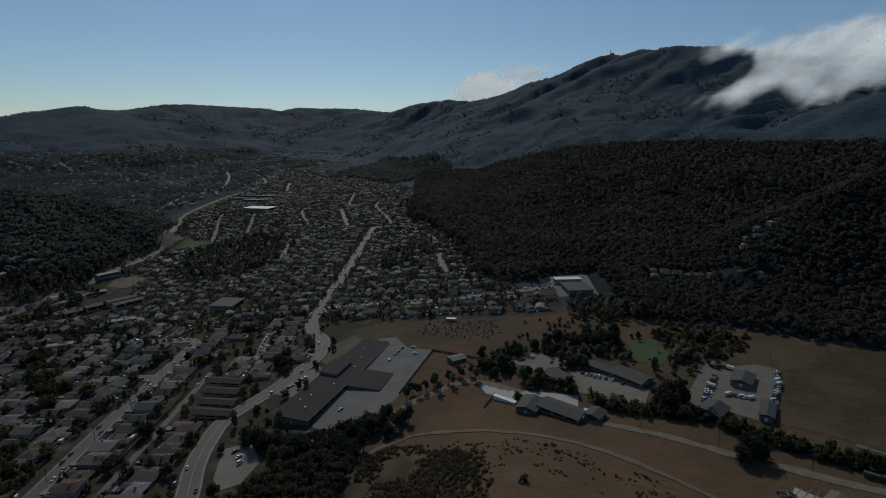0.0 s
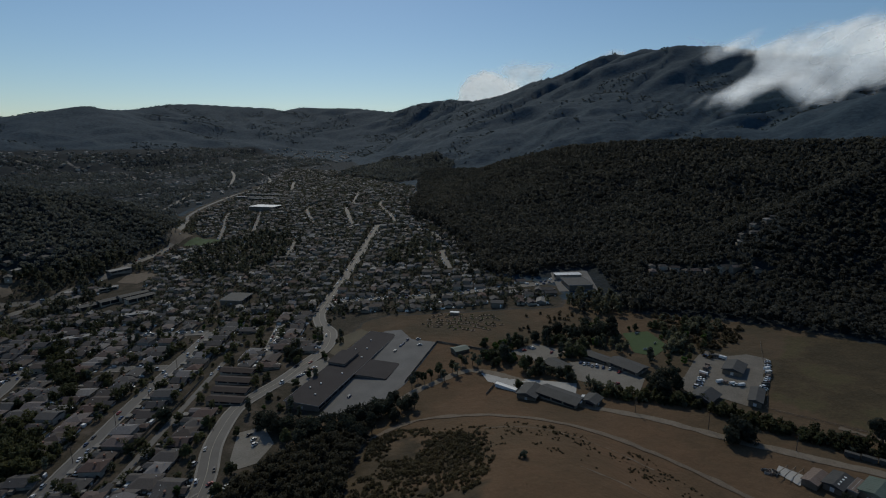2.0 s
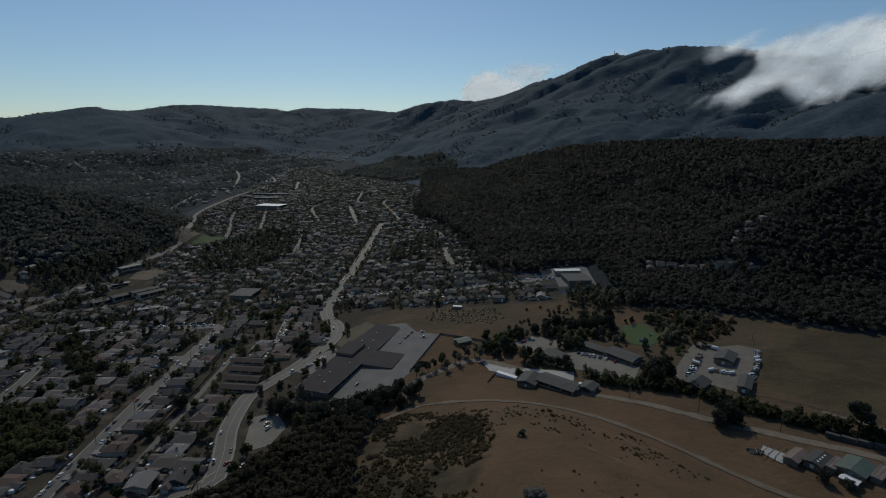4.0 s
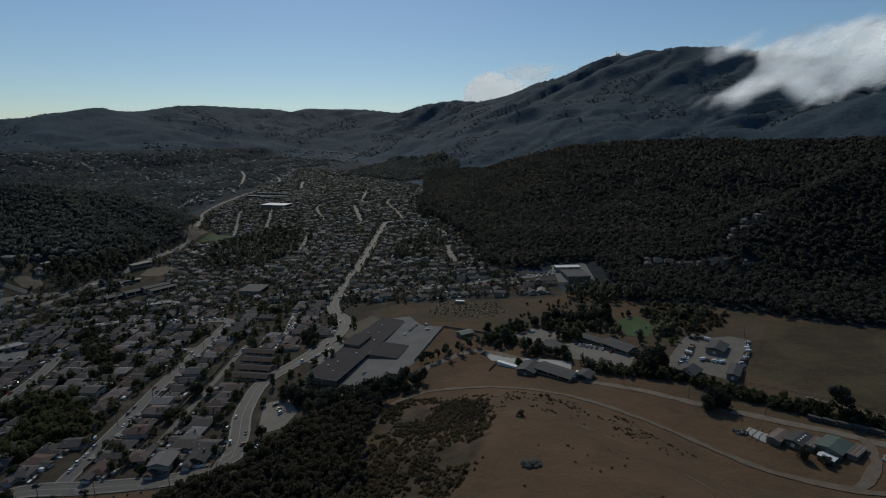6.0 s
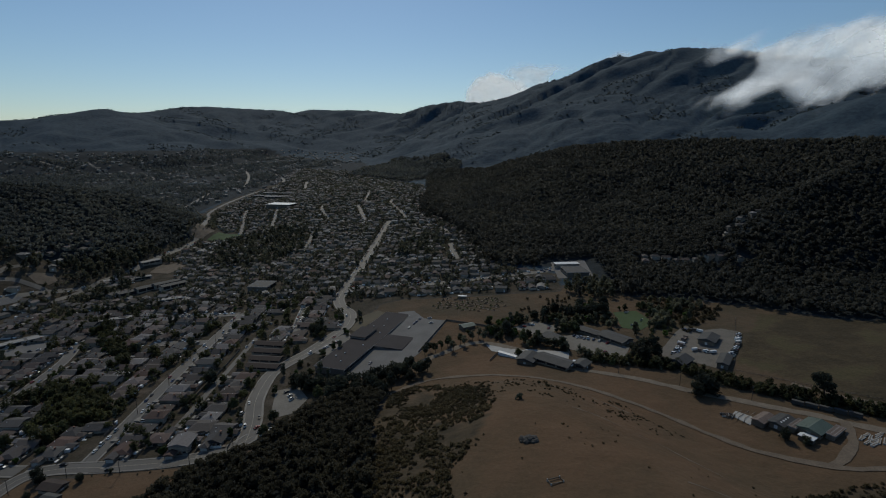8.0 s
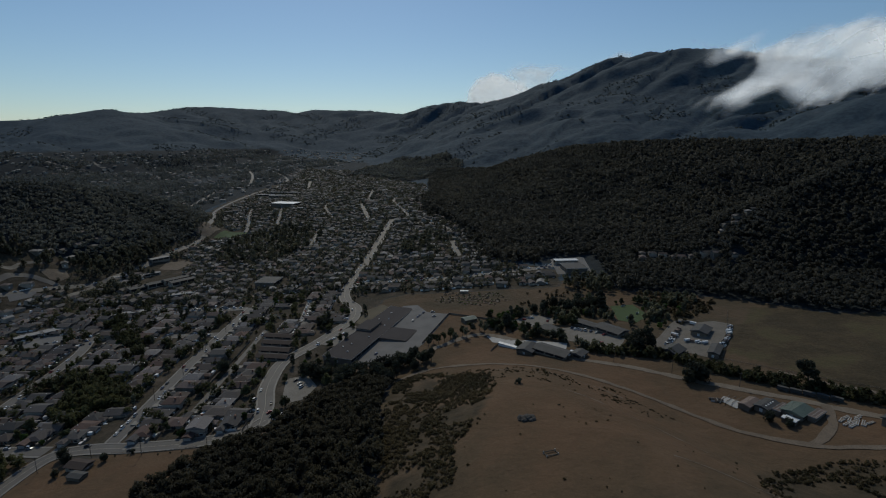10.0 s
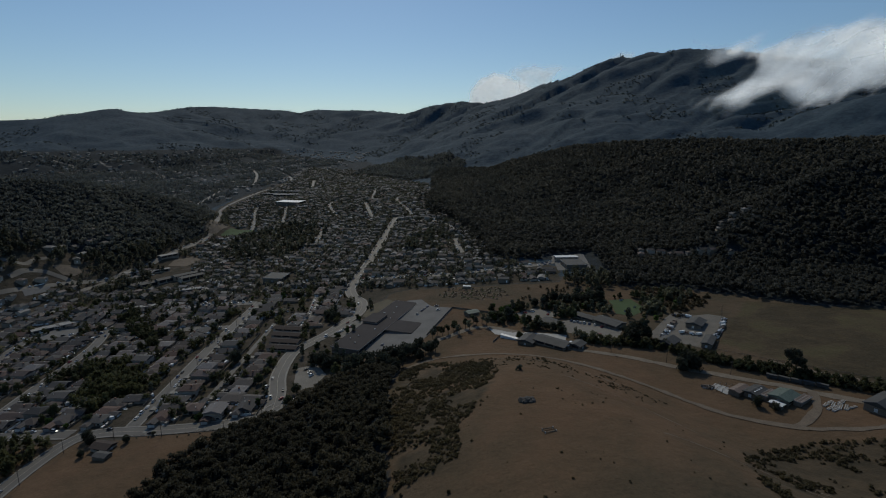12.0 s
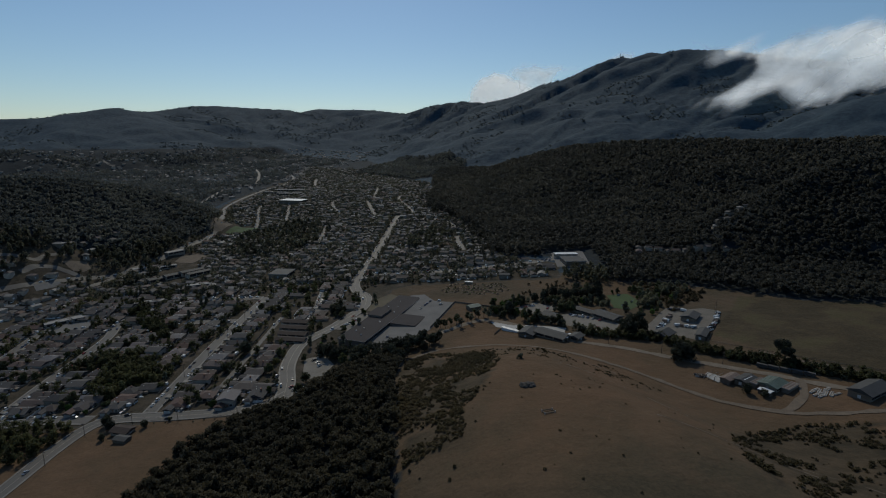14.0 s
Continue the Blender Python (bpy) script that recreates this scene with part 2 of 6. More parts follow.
straw = mix_col(nt, 0.5, straw, ramp(nt, worn, [(0.42, (0.060, 0.056, 0.038)), (0.50, (0.108, 0.074, 0.045)), (0.58, (0.142, 0.084, 0.048))]))
straw = mix_col(nt, 0.3, straw, ramp(nt, fine, [(0.3, (0.031, 0.023, 0.012)), (0.7, (0.134, 0.089, 0.052))]))
yards = ramp(nt, mid, [(0.36, (0.025, 0.024, 0.014)), (0.54, (0.053, 0.042, 0.030)), (0.72, (0.121, 0.096, 0.076))])
yards = mix_col(nt, 0.4, yards, ramp(nt, fine, [(0.35, (0.025, 0.026, 0.014)), (0.65, (0.103, 0.082, 0.063))]))
# near-black blue floor for the woods, far slope and mountain flank
dark_floor = ramp(nt, mid, [(0.3, (0.012, 0.018, 0.022)), (0.7, (0.024, 0.031, 0.036))])
straw = mix_col(nt, cover("brush"), straw, ramp(nt, mid, [(0.35, (0.040, 0.033, 0.021)), (0.65, (0.082, 0.061, 0.038))]))
straw = mix_col(nt, cover("pasture"), straw, mix_col(nt, 0.4, ramp(nt, patch, [(0.41, (0.040, 0.034, 0.020)), (0.50, (0.064, 0.050, 0.029)), (0.60, (0.078, 0.070, 0.034))]), ramp(nt, fine, [(0.3, (0.031, 0.025, 0.014)), (0.7, (0.117, 0.085, 0.050))])))
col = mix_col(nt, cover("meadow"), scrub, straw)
col = mix_col(nt, cover("town"), col, yards)
col = mix_col(nt, cover("woods"), col, dark_floor)
bsdf = nt.nodes["Principled BSDF"]
nt.links.new(col, bsdf.inputs["Base Color"])
bsdf.inputs["Roughness"].default_value = 0.95
bsdf.inputs["Specular IOR Level"].default_value = 0.15
bn = nt.nodes.new("ShaderNodeBump")
bn.inputs["Strength"].default_value, bn.inputs["Distance"].default_value = 0.8, 2.5
nt.links.new(mid, bn.inputs["Height"])
nt.links.new(bn.outputs["Normal"], bsdf.inputs["Normal"])

w, h = len(GX), len(GY)
me = bpy.data.meshes.new("ground")
idx = np.arange(w * h).reshape(h, w)
quads = np.stack([idx[:-1, :-1], idx[:-1, 1:], idx[1:, 1:], idx[1:, :-1]], -1).reshape(-1, 4)
me.from_pydata(np.stack([MX, MY, GZ], -1).reshape(-1, 3).tolist(), [], quads.tolist())
me.materials.append(ground_mat)
me.shade_smooth()
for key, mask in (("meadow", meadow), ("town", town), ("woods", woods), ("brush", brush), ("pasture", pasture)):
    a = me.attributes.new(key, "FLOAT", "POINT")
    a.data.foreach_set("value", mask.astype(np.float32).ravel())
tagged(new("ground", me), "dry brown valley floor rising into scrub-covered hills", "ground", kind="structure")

# ---- roads ----
asphalt = surface("asphalt", (0.066, 0.060, 0.054), (0.104, 0.095, 0.084), 0.6, 0.74, 0.2, 0.02, stain=18)
concrete = surface("concrete", (0.13, 0.12, 0.105), (0.21, 0.195, 0.17), 0.5, 0.78, 0.2, 0.02, stain=6)
lane_mat = surface("pale_lane", (0.105, 0.085, 0.062), (0.200, 0.165, 0.124), 0.8, 0.95, 0.3, 0.05, stain=5)
dirt = surface("dirt_track", (0.085, 0.066, 0.046), (0.160, 0.124, 0.088), 0.8, 0.95, 0.3, 0.05, stain=5)
paint = surface("road_paint", (0.22, 0.20, 0.15), (0.34, 0.31, 0.24), 0.4, 0.8, 0.2, 0.0, stain=3)


def smooth_line(pts, gap=4.0):
    """A smooth line through the given corners, sampled evenly."""
    p = [Vector((*q, 0)) for q in pts]
    p = [2 * p[0] - p[1]] + p + [2 * p[-1] - p[-2]]
    out = []
    for a, b, c, d in zip(p, p[1:], p[2:], p[3:]):
        n = max(1, int((c - b).length / gap))
        for k in range(n):
            s = k / n
            q = 0.5 * (2 * b + (c - a) * s + (2 * a - 5 * b + 4 * c - d) * s * s + (3 * b - a - 3 * c + d) * s ** 3)
            out.append((q.x, q.y))
    out.append((p[-2].x, p[-2].y))
    return np.array(out)


def strip(line, low, high, lift, drop=0.0, ragged=0.0):
    """A band along a line between two side distances, lying on the ground; drop: height of its edge faces."""
    t = np.gradient(line, axis=0)
    t /= np.linalg.norm(t, axis=1)[:, None] + 1e-9
    side = np.stack([t[:, 1], -t[:, 0]], -1)
    cols = np.linspace(low, high, max(2, int((high - low) / 3) + 1))
    verts, n = [], len(cols)
    for c in cols:
        p = line + side * (c + (ragged * fbm(line[:, 0] + 90 * c, line[:, 1], 9.0, 2, 17) if ragged and c in (low, high) else 0.0) * np.ones(len(line)))[:, None]
        verts.append(np.c_[p, ground(p[:, 0], p[:, 1]) + lift])
    m = len(line)
    v = np.stack(verts, 1).reshape(-1, 3)
    faces = [(i * n + j, i * n + j + 1, (i + 1) * n + j + 1, (i + 1) * n + j) for i in range(m - 1) for j in range(n - 1)]
    if drop:
        k = len(v)
        v = np.r_[v, v[0::n] - (0, 0, drop), v[n - 1::n] - (0, 0, drop)]
        faces += [(i * n, (i + 1) * n, k + i + 1, k + i) for i in range(m - 1)]
        faces += [((i + 1) * n + n - 1, i * n + n - 1, k + m + i, k + m + i + 1) for i in range(m - 1)]
    return v.tolist(), [f[::-1] for f in faces]


ROADS = []


def road(name, pts, wide, label, walk_wide=1.4, material=None, lift=0.22):
    line = smooth_line(pts, 2.5 if material else 4.0)
    ROADS.append((line, wide / 2))
    ob = tagged(new(name, link_mesh(name, *strip(line, -wide / 2, wide / 2, lift, 0.0, 1.9 if material else 0.0), material or asphalt)), label, "road", kind="structure")
    if wide > 9.2 and walk_wide:
        k = new("lane_line", link_mesh("lane_line", *strip(line, -0.14, 0.14, lift + 0.03), paint))
        k.parent = ob
    if walk_wide:
        for s in (-1, 1):
            lo, hi = sorted((s * wide / 2, s * (wide / 2 + walk_wide)))
            k = new("pavement", link_mesh("pavement", *strip(line, lo, hi, lift + 0.14, 0.3), concrete))
            k.parent = ob
    return ob


MAIN = [(-128, 930), (-131, 830), (-133, 740), (-135, 640), (-138, 560), (-138, 510), (-128, 476), (-113, 450), (-110, 415), (-121, 384), (-131, 358), (-142, 338), (-151, 318), (-151, 295), (-147, 268), (-138, 240), (-133, 216)]
BOTTOM = [(-262, -40), (-262, 60), (-262, 123), (-263, 165), (-258, 192), (-240, 199), (-207, 198), (-168, 200), (-143, 207), (-131, 222)]
main_road = road("main_road", MAIN, 10.5, "grey asphalt main road with pale kerbs bending past the school")
south_road = road("south_road", BOTTOM, 9.5, "two-lane asphalt road along the foot of the dry hill")
road("side_street", [(-242, 478), (-241, 420), (-238, 340), (-234, 290), (-229, 240), (-226, 204)], 8.2, "straight asphalt side street lined with bungalows")
road("side_street", [(-265, 199), (-301, 202), (-340, 199), (-420, 196)], 9.0, "asphalt street with parked cars")
road("side_street", [(-389, 415), (-369, 366), (-358, 298), (-351, 255), (-340, 202)], 8.5, "asphalt street between bungalow plots")
road("side_street", [(-480, 445), (-452, 350), (-444, 322), (-432, 270), (-420, 198)], 8.5, "asphalt street between bungalow plots")
road("side_street", [(-246, 476), (-285, 480), (-330, 488)], 8.0, "short asphalt street with parked cars")
road("side_street", [(-244, 397), (-275, 399), (-305, 403)], 8.0, "short asphalt cul-de-sac with parked cars")
road("back_lane", [(-196, 400), (-195, 370), (-192, 293), (-190, 240)], 5.0, "narrow asphalt lane between back gardens", 0)
road("side_street", [(-172, 485), (-166, 440), (-160, 408)], 7.0, "short asphalt street with parked cars")
road("valley_road", [(-530, 560), (-512, 640), (-496, 700), (-490, 782), (-486, 859), (-500, 925), (-560, 1070), (-588, 1157), (-592, 1384), (-570, 1540), (-602, 1735), (-740, 1980)], 8.0, "long pale asphalt road up the valley", 0)
road("side_street", [(-262, 981), (-312, 1123), (-298, 1195), (-260, 1220)], 7.8, "pale asphalt street curving between houses", 0)
road("side_street", [(-95, 930), (-110, 1000), (-148, 1122), (-133, 1215)], 7.8, "pale asphalt street curving between houses", 0)
road("side_street", [(-214, 1150), (-232, 1340)], 7.8, "pale asphalt street between houses", 0)
road("side_street", [(-180, 950), (-226, 1122)], 7.8, "pale asphalt street between houses", 0)
road("side_street", [(4, 645), (-3, 690), (-7, 735)], 9, "short asphalt street between houses", 0)
road("side_street", [(-128, 900), (-43, 870), (-3, 790)], 9, "asphalt street between houses", 0)
road("side_street", [(-138, 547), (-60, 545), (-15, 541), (55, 551), (118, 560), (140, 592)], 9, "asphalt street with parked cars", 1.4)
road("side_street", [(-250, 760), (-268, 890)], 7.8, "pale asphalt street between houses", 0)
road("side_street", [(-420, 905), (-450, 996), (-500, 1144), (-470, 1160)], 7.8, "pale asphalt street between houses", 0)
road("side_street", [(-375, 960), (-430, 1161)], 7.8, "pale asphalt street between houses", 0)
road("side_street", [(-650, 430), (-596, 506), (-571, 549), (-548, 582), (-532, 602), (-514, 622)], 8, "pale asphalt street below the wooded knoll", 0)
road("side_street", [(-550, 582), (-569, 580), (-590, 577), (-601, 562), (-604, 540)], 7, "pale curving street below the wooded knoll", 0)
road("side_street", [(-660, 535), (-614, 568), (-608, 594), (-592, 612)], 6, "narrow pale lane at the edge of the wood", 0)
for line in ([(-855, 1290), (-827, 1323), (-817, 1351)], [(-669, 1171), (-692, 1278), (-719, 1421)], [(-668, 1560), (-762, 1827), (-841, 1994)], [(-1234, 1935), (-1154, 1847), (-1081, 1765)], [(-1486, 1998), (-1413, 1930), (-1388, 1931)], [(-1607, 1903), (-1549, 1904), (-1505, 1903)]):
    road("hillside_street", line, 9, "pale street among houses on the far slope", 0)
road("side_street", [(-446, 1450), (-470, 1550), (-499, 1668)], 12, "pale asphalt street at the valley head", 0)
road("side_street", [(-560, 2053), (-477, 1882), (-388, 1692)], 9, "pale asphalt street at the valley head", 0)
road("side_street", [(-180, 1376), (-104, 1366)], 9, "pale asphalt street at the foot of the wood", 0)
road("ranch_road", [(-40, 306), (-16, 329), (19, 350), (60, 322), (86, 289), (107, 278), (129, 265), (158, 243), (191, 221), (217, 202), (256, 173), (310, 140)], 6.0, "pale country lane skirting the ranch", 0, lane_mat)
road("dirt_track", [(-56, 240), (-49, 256), (-25, 277), (3, 279), (35, 272), (80, 255), (113, 230), (140, 198), (160, 176), (186, 161), (205, 156), (241, 154), (300, 160)], 4.2, "pale dirt track round the dry knoll", 0, dirt, 0.3)
road("dirt_track", [(222, 246), (239, 226), (256, 213), (268, 198), (270, 186), (285, 170)], 3.5, "pale dirt path beyond the hedge", 0, dirt, 0.3)
for line in ([(95, 118), (118, 108), (142, 92), (158, 76)], [(60, 190), (84, 176), (106, 160), (122, 140)], [(150, 92), (168, 80), (184, 62)], [(20, 250), (48, 246), (80, 232), (104, 212)]):
    road("cattle_path", line, 0.9, "faint trodden path across dry grass", 0, dirt, 0.12)
road("dirt_track", [(188, 160), (205, 172), (216, 186), (222, 200)], 5.0, "pale dirt track to the barns", 0, dirt, 0.3)

# ---- houses ----
roof_mat = bpy.data.materials.new("roof_shingles")
roof_mat.use_nodes = True
nt = roof_mat.node_tree
info = nt.nodes.new("ShaderNodeObjectInfo").outputs["Random"]
isle = nt.nodes.new("ShaderNodeAttribute")
isle.attribute_name = "tone"
sm = nt.nodes.new("ShaderNodeMath")
sm.operation = "ADD"
nt.links.new(info, sm.inputs[0]), nt.links.new(isle.outputs["Fac"], sm.inputs[1])
fr = nt.nodes.new("ShaderNodeMath")
fr.operation = "FRACT"
nt.links.new(sm.outputs[0], fr.inputs[0])
tones = ramp(nt, fr.outputs[0], [(0.0, (0.031, 0.030, 0.031)), (0.20, (0.053, 0.048, 0.047)), (0.38, (0.053, 0.038, 0.031)), (0.55, (0.079, 0.072, 0.067)), (0.70, (0.041, 0.041, 0.043)), (0.84, (0.079, 0.042, 0.031)), (0.95, (0.156, 0.146, 0.142))])
geo = nt.nodes.new("ShaderNodeNewGeometry").outputs["Position"]
fine = noise_node(nt, geo, 1.4, 5, 0.7)
tones = mix_col(nt, 0.45, tones, mix_col(nt, 1.0, tones, ramp(nt, fine, [(0.3, (0.25, 0.25, 0.25)), (0.7, (1.7, 1.7, 1.7))]), "MULTIPLY"))
nt.links.new(tones, nt.nodes["Principled BSDF"].inputs["Base Color"])
nt.nodes["Principled BSDF"].inputs["Roughness"].default_value = 0.85
bn = nt.nodes.new("ShaderNodeBump")
bn.inputs["Distance"].default_value = 0.05
nt.links.new(fine, bn.inputs["Height"])
nt.links.new(bn.outputs["Normal"], nt.nodes["Principled BSDF"].inputs["Normal"])

stucco = surface("stucco", (0.22, 0.185, 0.145), (0.34, 0.295, 0.24), 0.4, 0.9, 0.15, 0.02, stain=4, vary=0.5)
door_paint = surface("door_paint", (0.50, 0.48, 0.45), (0.62, 0.60, 0.57), 0.3, 0.6, 0.1, 0.0, stain=3, vary=0.4)
brick = surface("brick", (0.20, 0.10, 0.07), (0.28, 0.15, 0.10), 0.2, 0.9, 0.3, 0.02, stain=2)
trim_white = surface("white_trim", (0.66, 0.65, 0.62), (0.78, 0.77, 0.74), 0.4, 0.6, 0.1, 0.0, stain=3)
wood_fence = surface("weathered_wood", (0.12, 0.095, 0.07), (0.20, 0.165, 0.125), 0.3, 0.9, 0.3, 0.02, stain=4, vary=0.3)
glass = bpy.data.materials.new("window_glass")
glass.use_nodes = True
gb = glass.node_tree.nodes["Principled BSDF"]
gb.inputs["Base Color"].default_value, gb.inputs["Roughness"].default_value, gb.inputs["Metallic"].default_value = (0.02, 0.025, 0.03, 1), 0.06, 0.0


def hip(bm, x0, x1, y0, y1, z, high, inset, over=0.6, thick=0.22):
    """A roof over a rectangle; its ridge runs along the longer side. inset 0: gables; up to 1: fully hipped."""
    x0, x1, y0, y1 = x0 - over, x1 + over, y0 - over, y1 + over
    if x1 - x0 >= y1 - y0:
        cy, k = (y0 + y1) / 2, inset * (y1 - y0) / 2
        top = [(x0 + k, cy, z + high), (x1 - k, cy, z + high)]
        low = [(x0, y0, z), (x1, y0, z), (x1, y1, z), (x0, y1, z)]
        faces = [(0, 1, 5, 4), (2, 3, 4, 5), (3, 0, 4), (1, 2, 5)]
    else:
        cx, k = (x0 + x1) / 2, inset * (x1 - x0) / 2
        top = [(cx, y0 + k, z + high), (cx, y1 - k, z + high)]
        low = [(x0, y0, z), (x1, y0, z), (x1, y1, z), (x0, y1, z)]
        faces = [(1, 2, 5, 4), (3, 0, 4, 5), (0, 1, 4), (2, 3, 5)]
    v = [bm.verts.new(p) for p in low + top]
    u = [bm.verts.new((p[0], p[1], p[2] - thick)) for p in low]
    for f in faces:
        bm.faces.new([v[i] for i in f])
    for i in range(4):
        bm.faces.new([u[i], u[(i + 1) % 4], v[(i + 1) % 4], v[i]])
    bm.faces.new(u[::-1])
    return bm


def house(kind):
    """A single-storey bungalow; its front looks along +x. Origin at the middle of its plot, on the ground."""
    rng = random.Random(kind)
    w, d = rng.uniform(9.0, 10.4), rng.uniform(12.0, 15.0)      # width along y, depth along x
    hgt = rng.choice((2.7, 2.8, 3.0)) if kind % 5 else 5.4
    rise = rng.uniform(1.5, 2.2)
    gw = w * 0.45                                                  # garage wing
    ob = empty("house", HOUSE_LABELS[kind], "house", "bungalows along the streets")
    x0, x1 = -d / 2, d / 2 - 3.2
    part("wall", boxes((x0, x1, -w / 2, w / 2, -2.2, hgt)), stucco, ob)
    part("garage", boxes((x1 + 0.003, d / 2 + 1.2, -w / 2, -w / 2 + gw, -2.2, min(hgt, 2.7))), stucco, ob)
    part("roof", hip(bmesh.new(), x0, x1, -w / 2, w / 2, hgt, rise, (0.0, 0.9, 0.5)[kind % 3]), roof_mat, ob)
    part("garage_roof", hip(bmesh.new(), x1 - 1.0, d / 2 + 1.2, -w / 2 + 0.1, -w / 2 + gw - 0.1, min(hgt, 2.7) - 0.02, rise * 0.62, (0.0, 0.8)[kind % 2]), roof_mat, ob)
    part("garage_door", boxes((d / 2 + 1.2, d / 2 + 1.27, -w / 2 + 0.4, -w / 2 + gw - 0.4, 0.0, 2.1)), door_paint, ob, "pale panelled garage door")
    part("front_door", boxes((x1, x1 + 0.07, 0.4, 1.35, 0.0, 2.05)), brick, ob, "dark front door")
    for y in (2.2,):
        win = part("window", boxes((x1, x1 + 0.05, y, y + 1.8, 0.9, 2.1)), glass, ob)
        part("frame", boxes((x1, x1 + 0.09, y - 0.08, y, 0.85, 2.15), (x1, x1 + 0.09, y + 1.8, y + 1.88, 0.85, 2.15), (x1, x1 + 0.09, y - 0.08, y + 1.88, 2.15, 2.23)), trim_white, win)
    for x, s in ((x0 + 2.5, -1), (x0 + 6.0, 1)):
        part("window", boxes((x, x + 1.6, min(s * w / 2, s * (w / 2 + 0.05)), max(s * w / 2, s * (w / 2 + 0.05)), 0.95, 2.1)), glass, ob)
    part("rear_window", boxes((x0 - 0.05, x0, -1.2, 1.2, 0.3, 2.1)), glass, ob)
    if kind % 2:
        part("chimney", boxes((x0 + 3.5, x0 + 4.4, 1.2, 1.9, hgt - 0.5, hgt + rise + 0.7), (x0 + 3.4, x0 + 4.5, 1.1, 2.0, hgt + rise + 0.7, hgt + rise + 0.85)), brick, ob, "brick chimney")
    part("vent_pipe", boxes((x0 + 2.0, x0 + 2.2, -2.2, -2.0, hgt, hgt + 1.5), (x0 + 1.92, x0 + 2.28, -2.28, -1.92, hgt + 1.5, hgt + 1.62)), trim_white, ob, "white roof vent")
    part("driveway", boxes((d / 2 + 1.3, d / 2 + 6.5, -w / 2 + 0.2, -w / 2 + gw - 0.2, -1.2, 0.10)), concrete, ob, "concrete driveway")
    return ob


HOUSE_LABELS = ["two-storey stucco house with grey shingle roof", "low stucco bungalow with hipped shingle roof", "stucco bungalow with gabled shingle roof and garage",
                "bungalow with hipped roof and brick chimney", "low stucco bungalow with pale driveway", "two-storey stucco house with brick chimney",
                "stucco bungalow with front garage and gabled roof", "hipped-roof bungalow with brick chimney and pale garage"]
KINDS = [house(k) for k in range(8)]
rng = random.Random(5)
class Spots:
    """Round patches already taken, (x, y, radius), found quickly by squares of 40 m."""
    def __init__(self):
        self.cells = {}

    def append(self, spot):
        self.cells.setdefault((int(spot[0] // 40), int(spot[1] // 40)), []).append(spot)

    def __iadd__(self, more):
        for spot in more:
            self.append(spot)
        return self

    def clear_of(self, x, y, r):
        i, j = int(x // 40), int(y // 40)
        for a in (i - 1, i, i + 1):
            for b in (j - 1, j, j + 1):
                for p, q, c in self.cells.get((a, b), ()):
                    if (x - p) ** 2 + (y - q) ** 2 < (r + c) ** 2:
                        return False
        return True


TAKEN = Spots()     # what already stands
ROAD_CELLS = {}
for line, half in ROADS:
    for (ax, ay), (bx, by) in zip(line, line[1:]):
        for s in (0.0, 0.5):
            qx, qy = ax + (bx - ax) * s, ay + (by - ay) * s
            ROAD_CELLS.setdefault((int(qx // 40), int(qy // 40)), []).append((qx, qy, half))


def free(x, y, r, gap=1.5):
    i, j = int(x // 40), int(y // 40)
    for a in (i - 1, i, i + 1):
        for b in (j - 1, j, j + 1):
            for p, q, c in ROAD_CELLS.get((a, b), ()):
                if (x - p) ** 2 + (y - q) ** 2 < (r + c + gap) ** 2:
                    return False
    return TAKEN.clear_of(x, y, r)


def near_road(x, y):
    best = (1e9, 0, 0)
    for line, half in ROADS[:11] + ROADS[17:18]:
        d = np.hypot(line[:, 0] - x, line[:, 1] - y)
        k = int(np.argmin(d))
        if d[k] < best[0]:
            best = (d[k], line[k, 0], line[k, 1])
    return best


# clearings in the town: paved lots, open plots and larger buildings
CLEAR = [(-568, 600, 15), (-574, 624, 10), (-572, 536, 9), (-255, 575, 26), (-410, 600, 34), (-440, 640, 30), (-462, 700, 36), (-425, 1175, 42), (-248, 186, 12), (-240, 224, 9), (-470, 440, 14), (-435, 408, 18), (-124, 262, 17), (-452, 896, 38)]
TAKEN += CLEAR
# long low terraces that stand end-on to the main road
TERRACES = [(-163, 328, 84), (-166, 343, 84), (-170, 360, 84), (-174, 377, 84)]
TAKEN += [(x + u, y, 7) for x, y, _ in TERRACES for u in (-10, 0, 10)]
NEAR_TOWN = [(-520, 204), (-140, 210), (-155, 250), (-158, 325), (-122, 392), (-116, 420), (-120, 450), (-142, 490), (-146, 520), (-520, 520)]
GROVES = [(-330, 303, 13), (-308, 296, 15), (-286, 285, 15), (-268, 262, 14), (-292, 258, 12), (-345, 286, 10), (-276, 236, 9), (-404, 474, 9), (-384, 450, 11), (-362, 428, 11), (-340, 403, 13), (-318, 380, 12), (-302, 352, 9), (-460, 300, 10), (-210, 420, 7)]


def in_grove(x, y, pad=0.0):
    return any(math.hypot(x - p, y - q) < r + pad for p, q, r in GROVES)


placed = []
used = [False] * len(KINDS)


def put_house(x, y, turn):
    k = rng.randrange(len(KINDS))
    if k % 5 == 0 and rng.random() < 0.6:
        k = (k + 1) % len(KINDS)
    z = float(min(ground(x + dx, y + dy) for dx in (-5, 5) for dy in (-4, 4))) + 0.25
    m = pose(x, y, z, 0, 0, turn)
    if used[k]:
        ob = copy_thing(KINDS[k], m)
    else:
        ob = KINDS[k]
        ob.matrix_basis, used[k] = m, True
    wide = rng.uniform(1.06, 1.2)
    ob.scale = (wide, wide, rng.uniform(1.0, 1.12))
    placed.append((x, y))
    TAKEN.append((x, y, 4.6))


